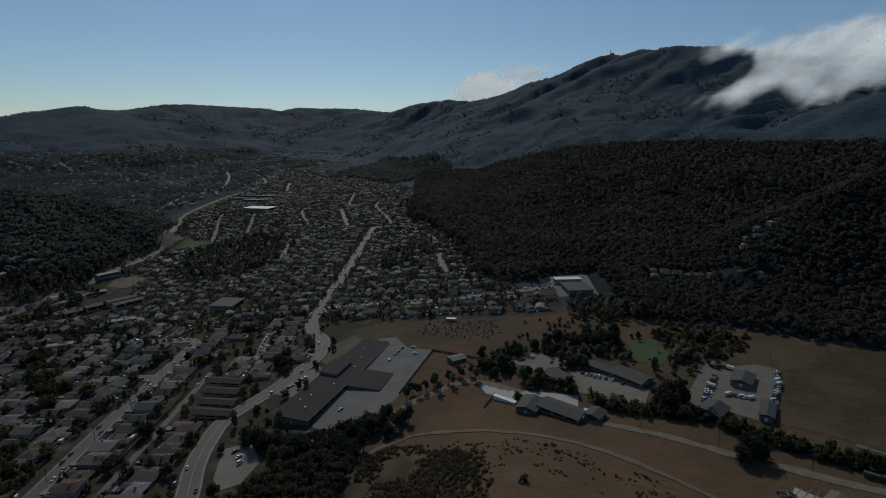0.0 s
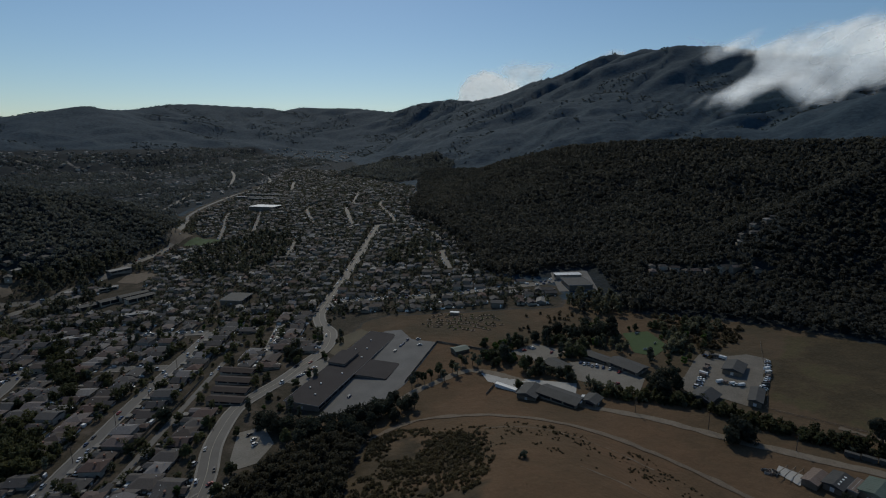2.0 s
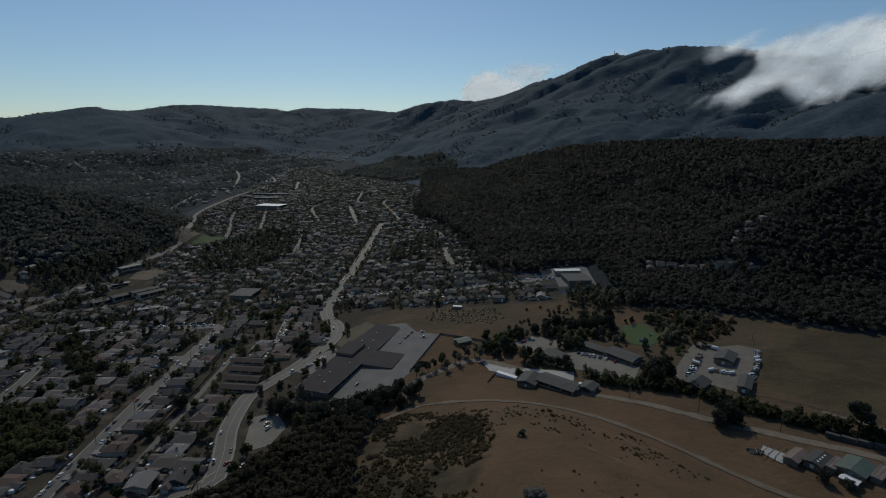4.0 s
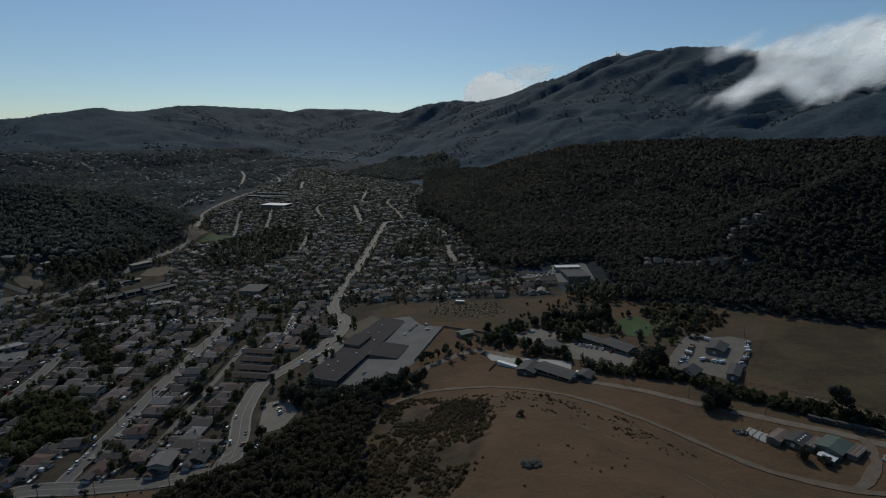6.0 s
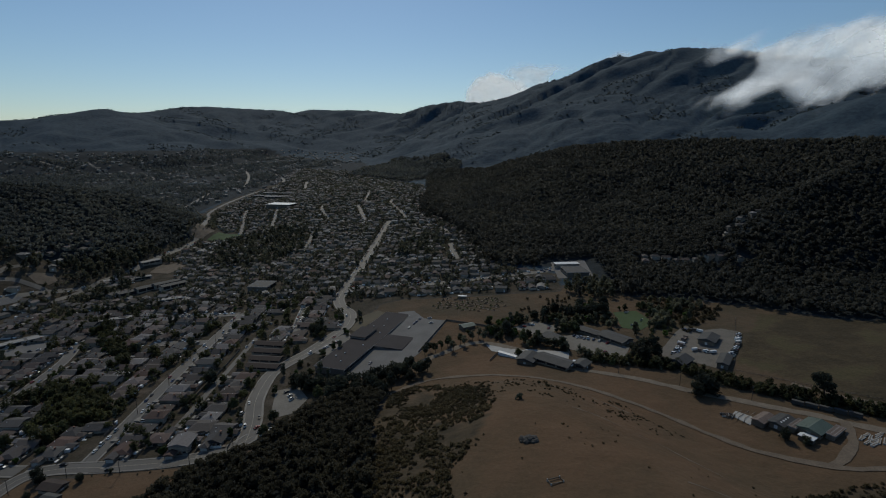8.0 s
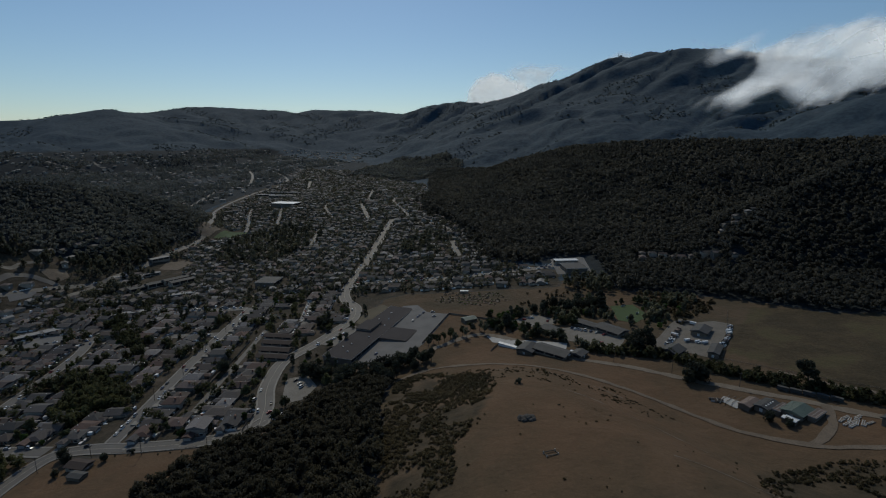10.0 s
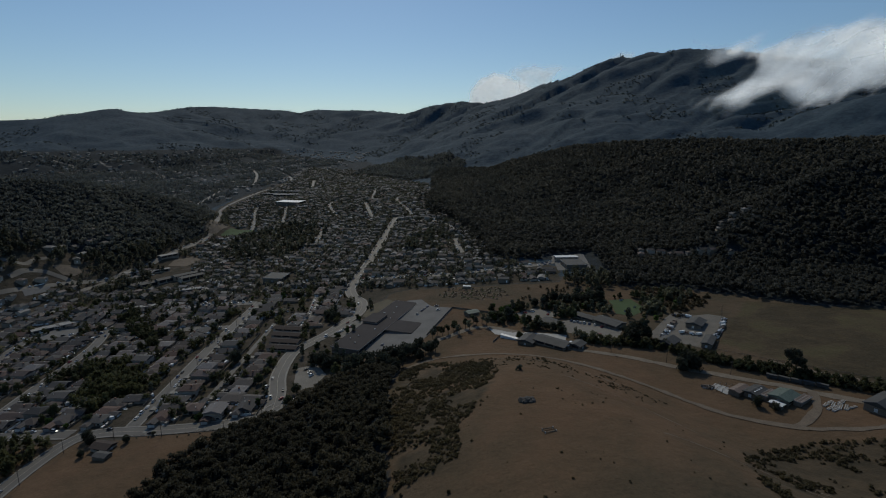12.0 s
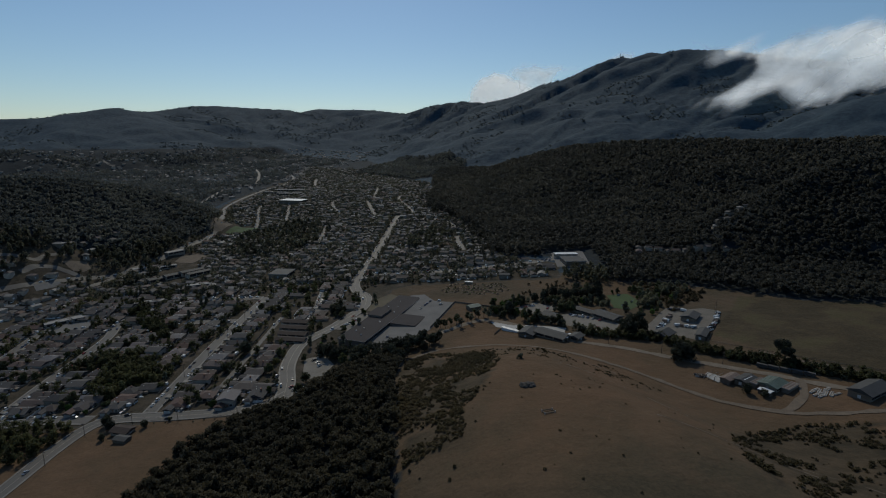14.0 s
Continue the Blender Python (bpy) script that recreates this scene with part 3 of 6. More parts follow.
columns = [(-172, 0), (-216, 180), (-263, 0), (-290, 180), (-315, 0), (-338, 180), (-383, 0), (-408, 180), (-426, 180), (-470, 0), (-492, 180), (-152, 0)]
for cx, turn in columns:
    y = 212.0
    while y < 515:
        # the streets lean a little west as they run up the valley
        x = cx - 0.06 * (y - 330) * (1 if cx < -200 else 0.6 if cx < -180 else 0) - (0.0003 * (y - 255) ** 2 if cx < -330 else 0) + rng.uniform(-1.2, 1.2)
        if inside(x, y, NEAR_TOWN) and free(x, y, 6.6, 0.2) and not in_grove(x, y, 2):
            d, rx, ry = near_road(x, y)
            face = (0 if rx > x else 180) if abs(rx - x) > abs(ry - y) else (90 if ry > y else -90)
            put_house(x, y, (face if d < 22 else turn) + rng.uniform(-4, 4))
            y += 12.2 + rng.uniform(-0.6, 1.2)
        else:
            y += 3.0
# plots left over between the rows
for k in range(5000):
    x, y = rng.uniform(-515, -115), rng.uniform(208, 518)
    if len(placed) < 268 and inside(x, y, NEAR_TOWN) and free(x, y, 6.2, 0.3) and not in_grove(x, y, 2):
        d, rx, ry = near_road(x, y)
        put_house(x, y, ((0 if rx > x else 180) if abs(rx - x) > abs(ry - y) else (90 if ry > y else -90)) + rng.uniform(-5, 5))
# beyond: rows of houses up the valley
FAR_TOWN = [(-660, 430), (-505, 430), (-490, 522), (-128, 520), (-62, 496), (112, 492), (120, 545), (60, 596), (18, 790), (-62, 985), (-74, 1190), (-84, 1330), (-150, 1430), (-300, 1650), (-420, 1940), (-640, 2070), (-640, 1750), (-570, 1500), (-570, 1150), (-480, 920), (-475, 700), (-540, 600), (-640, 570)]
far_spots = []
for ring in range(110):
    y = 428 + ring * 16.5
    if y > 2080:
        break
    x = -655.0
    while x < 130:
        px, py = x + rng.uniform(-2.5, 2.5), y + rng.uniform(-3, 3) + 5 * math.sin(x * 0.02 + y * 0.01)
        if inside(px, py, FAR_TOWN) and rng.random() < 0.86 and free(px, py, 5.0, 0.4):
            far_spots.append((px, py))
            TAKEN.append((px, py, 3.3))
        x += 12.6
far_spots.sort(key=lambda q: q[1])


pale_roof = surface("pale_roof", (0.16, 0.15, 0.135), (0.26, 0.245, 0.225), 0.8, 0.85, 0.2, 0.0, stain=6)


def far_houses(spots, name, label, pale=0.2, size=1.0):
    """Many small far houses in one mesh: walls, gabled or hipped roofs, garage doors."""
    verts, faces, mats, tone = [], [], [], []
    for x, y in spots:
        z = float(ground(x, y))
        turn = rng.choice((0, 90)) + rng.uniform(-16, 16)
        c, s = math.cos(radians(turn)), math.sin(radians(turn))
        light = rng.random() < pale
        a, b, hgt, rise = size * rng.uniform(4.5, 6.6), size * rng.uniform(3.7, 4.8), rng.choice((2.5, 2.7, 4.8)), rng.uniform(1.3, 2.1)
        k, o = rng.choice((0, 0, 0.8)) * b, 0.5
        pts = [(-a, -b, -3), (a, -b, -3), (a, b, -3), (-a, b, -3), (-a, -b, hgt), (a, -b, hgt), (a, b, hgt), (-a, b, hgt),
               (-a - o, -b - o, hgt), (a + o, -b - o, hgt), (a + o, b + o, hgt), (-a - o, b + o, hgt), (-a - o + k, 0, hgt + rise), (a + o - k, 0, hgt + rise),
               (a + 0.04, -b * 0.8, 0), (a + 0.04, -b * 0.1, 0), (a + 0.04, -b * 0.1, 2.2), (a + 0.04, -b * 0.8, 2.2)]
        n = len(verts)
        verts += [(x + p * c - q * s, y + p * s + q * c, z + r) for p, q, r in pts]
        for f, m in (((0, 1, 5, 4), 0), ((1, 2, 6, 5), 0), ((2, 3, 7, 6), 0), ((3, 0, 4, 7), 0), ((8, 9, 13, 12), 1), ((10, 11, 12, 13), 1), ((11, 8, 12), 1), ((9, 10, 13), 1), ((8, 11, 10, 9), 0), ((14, 15, 16, 17), 2)):
            faces.append([n + i for i in f])
            mats.append(3 if light and m == 1 else m)
        tone += [rng.random()] * len(pts)
    me = link_mesh(name, verts, faces, [stucco, roof_mat, door_paint, pale_roof])
    me.polygons.foreach_set("material_index", np.array(mats, np.int32))
    at = me.attributes.new("tone", "FLOAT", "POINT")
    at.data.foreach_set("value", np.array(tone, np.float32))
    return tagged(new(name, me), label, "houses", kind="stuff")


far_houses(far_spots, "far_houses", "rows of small stucco houses with grey and brown roofs", 0.12)
hill_spots = []
for _ in range(7000):
    x, y = rng.uniform(-2300, -480), rng.uniform(1000, 2900)
    z = float(ground(x, y))
    if len(hill_spots) < 900 and 15 < z < 132 and not inside(x, y, WOODS_WEST) and fbm(np.float64(x), np.float64(y), 120, 3, 56) < 0.22 and free(x, y, 6, 3):
        hill_spots.append((x, y))
        TAKEN.append((x, y, 6))
        TAKEN.append((x - 11 * x / math.hypot(x, y), y - 11 * y / math.hypot(x, y), 8))
for x, y in [(-592, 681), (-583, 712), (-577, 692), (-606, 708), (-612, 624), (-599, 655), (-606, 640), (-582, 646), (-640, 548), (-628, 530), (-655, 515), (-668, 495), (-640, 500)]:
    if free(x, y, 3, 1):
        hill_spots.append((x, y))
        TAKEN.append((x, y, 6))
for x, y in [(278, 557), (286, 552), (295, 543), (306, 533), (314, 524), (268, 566), (374, 597), (388, 595), (356, 588), (365, 580), (331, 512), (258, 575), (246, 580), (240, 560), (400, 606), (345, 575)]:
    hill_spots.append((x, y))
    TAKEN.append((x, y, 7))
far_houses([q for q in hill_spots if q[0] < 0], "hillside_houses", "scattered pale houses among trees on the far slope", 0.5, 1.15)
far_houses([q for q in hill_spots if q[0] > 0], "spur_houses", "small houses among tall trees on the wooded spur", 0.1, 0.8)

# ---- trees and scrub ----
def leaves(name, dark, light, vary=0.35):
    m = bpy.data.materials.new(name)
    m.use_nodes = True
    nt = m.node_tree
    bsdf = nt.nodes["Principled BSDF"]
    geo = nt.nodes.new("ShaderNodeNewGeometry")
    a = noise_node(nt, geo.outputs["Position"], 1 / 22, 3)
    isle = nt.nodes.new("ShaderNodeObjectInfo").outputs["Random"]
    col = ramp(nt, a, [(0.3, dark), (0.7, light)])
    col = mix_col(nt, 1.0, col, ramp(nt, noise_node(nt, geo.outputs["Position"], 1 / 110, 3), [(0.36, (0.72, 0.75, 0.78)), (0.64, (1.25, 1.2, 1.12))]), "MULTIPLY")
    col = mix_col(nt, 1.0, col, ramp(nt, isle, [(0.0, (1 - vary,) * 3), (1.0, (1 + vary, 1 + vary, 1 + vary * 0.7))]), "MULTIPLY")
    col = mix_col(nt, 1.0, col, ramp(nt, geo.outputs["Random Per Island"], [(0.0, (0.84,) * 3), (1.0, (1.16,) * 3)]), "MULTIPLY")
    nt.links.new(col, bsdf.inputs["Base Color"])
    bsdf.inputs["Roughness"].default_value = 0.75
    bsdf.inputs["Specular IOR Level"].default_value = 0.25
    trl = nt.nodes.new("ShaderNodeBsdfTranslucent")
    nt.links.new(col, trl.inputs["Color"])
    mx = nt.nodes.new("ShaderNodeMixShader")
    mx.inputs[0].default_value = 0.5
    nt.links.new(bsdf.outputs[0], mx.inputs[1]), nt.links.new(trl.outputs[0], mx.inputs[2])
    nt.links.new(mx.outputs[0], nt.nodes["Material Output"].inputs["Surface"])
    return m


leaf_dark = leaves("cypress_leaves", (0.074, 0.083, 0.064), (0.130, 0.137, 0.104))
leaf_green = leaves("garden_leaves", (0.048, 0.056, 0.029), (0.090, 0.098, 0.050))
leaf_bright = leaves("bright_leaves", (0.05, 0.085, 0.02), (0.085, 0.13, 0.03))
leaf_scrub = leaves("scrub_leaves", (0.066, 0.060, 0.036), (0.108, 0.090, 0.056))
leaf_far = leaves("eucalyptus_leaves", (0.048, 0.053, 0.050), (0.072, 0.075, 0.068), 0.2)
# far slope leaves, paled and blued to imitate distance haze
leaf_haze_pale = leaves("hazed_slope_leaves", (0.122, 0.142, 0.150), (0.174, 0.196, 0.202), 0.2)
leaf_cypress = leaves("dark_cypress_leaves", (0.034, 0.040, 0.031), (0.060, 0.066, 0.049))
# west wood and flank leaves, the same painted haze in a darker tone
leaf_haze_dark = leaves("hazed_wood_leaves", (0.084, 0.096, 0.098), (0.120, 0.132, 0.130), 0.2)
# chaparral, blued to go with the haze-tinted scrub around it
leaf_chaparral = leaves("hazed_chaparral_leaves", (0.040, 0.058, 0.072), (0.062, 0.084, 0.098), 0.3)
leaf_oak = leaves("oak_leaves", (0.048, 0.047, 0.034), (0.076, 0.072, 0.052))
bark = surface("bark", (0.07, 0.055, 0.04), (0.13, 0.10, 0.08), 0.2, 0.95, 0.3, 0.04, stain=2)


def clump_cloud(r, high, base, clumps, each, size, seed, flat=0.75, wind=0.0):
    """Leaf sprays round many clumps: vertices and faces of a crown with an uneven outline and gaps."""
    g = np.random.RandomState(seed)
    centres = []
    for k in range(clumps):
        ang, rad = g.uniform(0, 6.28), math.sqrt(g.uniform(0.02, 1)) * 0.72
        lift = g.uniform(0, 1)
        pinch = 1 - 0.55 * abs(lift - 0.42)
        centres.append((rad * r * pinch * math.cos(ang) + wind * lift, rad * r * pinch * math.sin(ang), base + lift * (high - base) * 0.86, r * g.uniform(0.26, 0.44)))
    verts, faces = [], []
    for cx, cy, cz, cr in centres:
        for _ in range(each):
            d = g.normal(size=3)
            d /= np.linalg.norm(d)
            p = np.array((cx, cy, cz)) + d * cr * g.uniform(0.72, 1.08) * (1, 1, flat)
            t = np.cross(d + g.normal(size=3) * 0.5, g.normal(size=3))
            t /= np.linalg.norm(t) + 1e-9
            b = np.cross(d, t)
            s = size * g.uniform(0.6, 1.3)
            n = len(verts)
            verts += [tuple(p - t * s), tuple(p + b * s * 0.7 - d * s * 0.2), tuple(p + t * s), tuple(p - b * s * 0.7 - d * s * 0.2)]
            faces.append((n, n + 1, n + 2, n + 3))
    return verts, faces


def trunk_mesh(high, girth, seed, lean=0.0):
    """A tapered trunk with a few limbs."""
    g = random.Random(seed)
    bm = bmesh.new()

    def limb(a, b, r0, r1):
        a, b = Vector(a), Vector(b)
        q = (b - a).to_track_quat("Z", "Y")
        rings = []
        for p, r in ((a, r0), ((a + b) / 2 + Vector((g.uniform(-1, 1), g.uniform(-1, 1), 0)) * r0 * 0.6, (r0 + r1) / 2), (b, r1)):
            rings.append([bm.verts.new(p + q @ Vector((r * math.cos(k * 1.0472), r * math.sin(k * 1.0472), 0))) for k in range(6)])
        for u, v in zip(rings, rings[1:]):
            for k in range(6):
                bm.faces.new((u[k], u[(k + 1) % 6], v[(k + 1) % 6], v[k]))
    limb((0, 0, -0.8), (lean * 0.4, 0, high * 0.55), girth, girth * 0.6)
    for k in range(5):
        ang = k * 1.26 + g.uniform(-0.3, 0.3)
        z = high * g.uniform(0.3, 0.5)
        limb((lean * 0.3, 0, z), (lean * 0.7 + high * 0.22 * math.cos(ang), high * 0.22 * math.sin(ang), z + high * g.uniform(0.18, 0.34)), girth * 0.45, girth * 0.15)
    return bm


def tree(name, label, r, high, base, mat, seed, clumps=16, each=42, size=0.55, wind=0.0, group=""):
    ob = empty(name, label, "tree", group)
    part("trunk", trunk_mesh(high, 0.05 * high * 0.5, seed, wind), bark, ob)
    me = link_mesh("crown", *clump_cloud(r, high, base, clumps, each, size, seed, 0.8, wind), mat)
    c = new("crown", me)
    c.parent = ob
    return ob


def shrub(name, label, r, mat, seed, clumps=9, each=30, group=""):
    ob = tagged(new(name, link_mesh(name, *clump_cloud(r, r * 1.5, 0.1, clumps, each, r * 0.2, seed, 0.8), mat)), label, "shrub", group)
    return ob


class Planter:
    """Puts the first of a kind where it is asked for, and copies after that."""
    def __init__(self, kinds):
        self.kinds, self.used = kinds, [False] * len(kinds)

    def put(self, x, y, k=None, scale=1.0, z=None, turn=None):
        k = rng.randrange(len(self.kinds)) if k is None else k
        m = pose(x, y, float(ground(x, y)) if z is None else z, 0, 0, rng.uniform(0, 360) if turn is None else turn)
        ob = self.kinds[k]
        if self.used[k]:
            ob = copy_thing(ob, m)
        else:
            ob.matrix_basis, self.used[k] = m, True
        ob.scale = (scale, scale, scale * rng.uniform(0.9, 1.1))
        return ob


garden_trees = Planter([tree("garden_tree", "rounded dark green garden tree between houses", 3.2, 6.5, 1.6, leaf_green, 31, group="garden trees"),
                        tree("garden_tree", "broad leafy green street tree", 3.8, 7.5, 2.0, leaf_green, 32, 18, group="garden trees"),
                        tree("garden_tree", "tall dark conifer in a back garden", 2.6, 10.5, 1.5, leaf_dark, 33, 18, group="garden trees"),
                        tree("garden_tree", "small bright green garden tree", 2.4, 4.6, 1.2, leaf_bright, 34, 12, group="garden trees")])
pines = Planter([tree("cypress", "dark spreading cypress with bare lower trunk", 5.5, 13, 5.0, leaf_cypress, 41, 20, 46, 0.75, 1.5, "dark cypresses"),
                 tree("cypress", "dark dense cypress with broad crown", 6.5, 12, 2.5, leaf_cypress, 42, 24, 46, 0.8, 0.0, "dark cypresses"),
                 tree("cypress", "tall dark cypress with ragged crown", 4.6, 16, 5.5, leaf_cypress, 43, 20, 46, 0.75, 1.0, "dark cypresses")])
eucalypts = Planter([tree("eucalyptus", "slender eucalyptus with bare trunk and ragged crown", 3.6, 12, 4.6, leaf_dark, 46, 15, 36, 0.6, 0.8, "slender trees by the lane"),
                     tree("eucalyptus", "slender leaning eucalyptus with sparse crown", 3.4, 10, 3.6, leaf_green, 47, 14, 34, 0.6, 1.2, "slender trees by the lane")])
bushes = Planter([shrub("bush", "dark green rounded bush", 2.2, leaf_dark, 51, group="bushes"), shrub("bush", "low grey-green bush on dry grass", 1.5, leaf_scrub, 52, group="bushes"),
                  shrub("bush", "leafy green bush beside the lane", 2.8, leaf_green, 53, 12, group="bushes")])

# trees that stand out one by one
for x, y, k, s in [(-125, 291, 1, .9), (-116, 285, 1, 1.05), (-110, 281, 1, 1.0), (-103, 280, 1, 1.0), (-91, 264, 1, .95), (-85, 268, 0, .9), (-43, 288, 0, 1.0), (-37, 300, 0, 1.0), (-30, 290, 0, .95), (-22, 297, 2, .75), (-47, 269, 2, .9), (-51, 258, 1, .9), (-34, 281, 1, .7), (-56, 263, 1, .85), (-90, 274, 1, 1.1), (-82, 272, 1, 1.15), (-74, 274, 1, 1.2), (-66, 277, 1, 1.15), (-58, 281, 1, 1.2), (-52, 287, 1, 1.1), (-46, 293, 1, 1.0), (-61, 269, 1, 1.1), (-71, 265, 1, 1.0), (-54, 275, 2, 1.0), (-39, 294, 1, .9), (-27, 299, 1, .8),
                   (142, 293, 1, 1.25), (150, 298, 2, 1.1), (146, 304, 1, 1.1), (154, 300, 1, .9), (138, 300, 1, .9), (132, 397, 1, 1.2), (137, 385, 2, 1.1), (126, 392, 1, 1.0), (140, 396, 2, 1.2), (118, 398, 1, 1.0), (143, 404, 1, .9), (110, 390, 0, 1.0), (122, 408, 2, 1.0),
                   (180, 186, 1, .55), (188, 180, 1, .45), (162, 243, 1, 1.15), (167, 238, 1, .95), (157, 238, 1, .8), (-197, 305, 1, .95), (-132, 396, 1, .95), (-140, 402, 1, .8), (98, 412, 1, .9), (88, 408, 1, .8), (103, 400, 0, .9), (76, 400, 1, .8), (62, 394, 1, .7)]:
    pines.put(x, y, k, s)
    TAKEN.append((x, y, 3.0))
lone = tree("cypress", "lone wind-bent cypress leaning over the lane", 7.0, 19, 8.0, leaf_cypress, 77, 24, 56, 0.85, -6.0)
lone.matrix_basis = pose(228, 224, float(ground(228, 224)), 0, 0, 20)
for x, y in [(-22, 338), (-17, 334), (-12, 340), (-7, 344), (-2, 336), (4, 350), (8, 345), (15, 356), (20, 360), (12, 362), (24, 352), (-26, 330), (-5, 352)]:
    eucalypts.put(x, y)
for x, y, s in [(35, 198, 1.25), (-15, 100, 1.0), (-29, 92, .8), (-8, 82, .8), (-10, 74, .7), (-24, 84, .5), (230, 60, .8), (215, 75, 1.0), (175, 86, .9), (150, 96, .7)]:
    bushes.put(x, y, 0 if s > 1.2 else 1, s)
# hedges and bushes along the lane
line = smooth_line([(100, 302), (119, 291), (136, 285), (157, 275), (171, 261), (182, 249), (195, 238), (206, 228), (222, 218), (262, 188), (300, 165)], 7.0)
for x, y in line:
    for off in (0.0, 4.0):
        bushes.put(x + off * 0.6 + rng.uniform(-1, 1), y + off * 0.8 + rng.uniform(-1, 1), rng.choice((0, 2, 2)), rng.uniform(0.8, 1.35))
KEEP_OPEN = [[(70, 338), (88, 362), (104, 352), (124, 372), (150, 350), (148, 325), (118, 318), (92, 326)], [(150, 402), (147, 360), (160, 350), (180, 368), (175, 402)], [(155, 303), (200, 356), (240, 340), (236, 326), (192, 272), (162, 292)], [(50, 380), (75, 394), (98, 372), (76, 350)], [(78, 352), (98, 346), (140, 312), (128, 296), (92, 322)]]
for x, y in [(rng.uniform(36, 112), rng.uniform(318, 410)) for _ in range(70)] + [(rng.uniform(26, 60), rng.uniform(362, 405)) for _ in range(40)] + [(rng.uniform(150, 215), rng.uniform(335, 410)) for _ in range(50)] + [(rng.uniform(95, 150), rng.uniform(350, 420)) for _ in range(50)]:
    if free(x, y, 2.5, 1) and not any(inside(x, y, p) for p in KEEP_OPEN):
        rng.choice((bushes, garden_trees, garden_trees)).put(x, y, None, rng.uniform(0.8, 1.5))
count = 0
for _ in range(6000):
    x, y = rng.uniform(-500, -100), 205 + 330 * rng.random() ** 1.2
    if count < 190 and inside(x, y, TOWN) and free(x, y, 2.2, 0.6):
        (garden_trees if rng.random() < 0.7 else bushes).put(x, y, None, rng.uniform(0.75, 1.35))
        TAKEN.append((x, y, 1.6))
        count += 1


def crown_kind(r, high, base, clumps, each, size, seed, flat=0.85):
    """Leaf sprays of one wood tree, turned every way, round uneven clumps; and a slim trunk. Vertices, three to a face,
    and shading normals bent upwards to even out the light on the leaves.
    """
    g = np.random.RandomState(seed)
    ang, rad, lift = g.uniform(0, 6.28, clumps), np.sqrt(g.uniform(0.02, 1, clumps)) * 0.72, (np.arange(clumps) + g.uniform(0, 1, clumps)) / clumps
    wide = rad * r * (1 - 0.75 * np.abs(lift - 0.35))
    centre = np.stack([wide * np.cos(ang), wide * np.sin(ang), base + lift * (high - base) * 0.9], -1).repeat(each, 0)
    reach = (r * g.uniform(0.26, 0.46, clumps)).repeat(each)[:, None]
    d = g.normal(size=(clumps * each, 3))
    d /= np.linalg.norm(d, axis=1)[:, None]
    p = centre + d * reach * g.uniform(0.5, 1.1, (len(d), 1)) * (1, 1, flat)
    face = 0.5 * d + 0.75 * g.normal(size=d.shape)
    t = np.cross(face, g.normal(size=d.shape))
    t /= np.linalg.norm(t, axis=1)[:, None] + 1e-9
    b = np.cross(face / (np.linalg.norm(face, axis=1)[:, None] + 1e-9), t)
    k = size * g.uniform(0.6, 1.4, (len(d), 1))
    leaf = np.stack([p + t * k, p - t * k * 0.6 + b * k * 0.8, p - t * k * 0.5 - b * k * 0.8], 1).reshape(-1, 3)
    w = 0.02 * high
    stem = np.array([(w, 0, -1), (-w, w, -1), (0, 0, high * 0.8), (-w, w, -1), (-w, -w, -1), (0, 0, high * 0.8), (-w, -w, -1), (w, 0, -1), (0, 0, high * 0.8)])
    # normals lean upwards, not along the leaves, to flatten light and shade
    shade = 0.35 * d + 0.18 * face + (0, 0, 0.75)
    shade /= np.linalg.norm(shade, axis=1)[:, None] + 1e-9
    return np.concatenate([leaf, stem]), np.concatenate([shade.repeat(3, 0), np.tile((0.0, 0.0, 1.0), (9, 1))])


def copse(name, label, spots, mat, r, high, clumps, each, size, seeds=7, uneven=0.25, foot=0.16):
    """Many trees of a wood in one mesh."""
    g = np.random.RandomState(len(spots))
    spots = np.array(spots, float)
    pick, done, faced = g.randint(seeds, size=len(spots)), [], []
    for k in range(seeds):
        v, way = crown_kind(r * (0.82 + 0.06 * k), high * (0.85 + 0.05 * k), high * foot, clumps, each, size, 200 + k, 0.85 if foot < 0.5 else 0.55)
        at = spots[pick == k]
        a, s, tall = g.uniform(0, 6.28, len(at)), g.uniform(1 - uneven, 1 + uneven, len(at)), g.uniform(0.82, 1.22, len(at))
        c, sn = (np.cos(a) * s)[:, None], (np.sin(a) * s)[:, None]
        done.append(np.stack([v[:, 0] * c - v[:, 1] * sn + at[:, :1], v[:, 0] * sn + v[:, 1] * c + at[:, 1:], v[:, 2] * (s * tall)[:, None] + ground(at[:, 0], at[:, 1])[:, None]], -1).reshape(-1, 3))
        c, sn = np.cos(a)[:, None], np.sin(a)[:, None]
        faced.append(np.stack([way[:, 0] * c - way[:, 1] * sn, way[:, 0] * sn + way[:, 1] * c, np.tile(way[:, 2], (len(at), 1))], -1).reshape(-1, 3))
    V = np.concatenate(done)
    me = bpy.data.meshes.new(name)
    me.vertices.add(len(V))
    me.vertices.foreach_set("co", V.astype(np.float32).ravel())
    me.loops.add(len(V))
    me.loops.foreach_set("vertex_index", np.arange(len(V), dtype=np.int32))
    me.polygons.add(len(V) // 3)
    me.polygons.foreach_set("loop_start", np.arange(0, len(V), 3, dtype=np.int32))
    me.update(calc_edges=True)
    me.normals_split_custom_set_from_vertices(np.concatenate(faced).astype(np.float32))
    me.materials.append(mat)
    return tagged(new(name, me), label, "trees", kind="stuff")


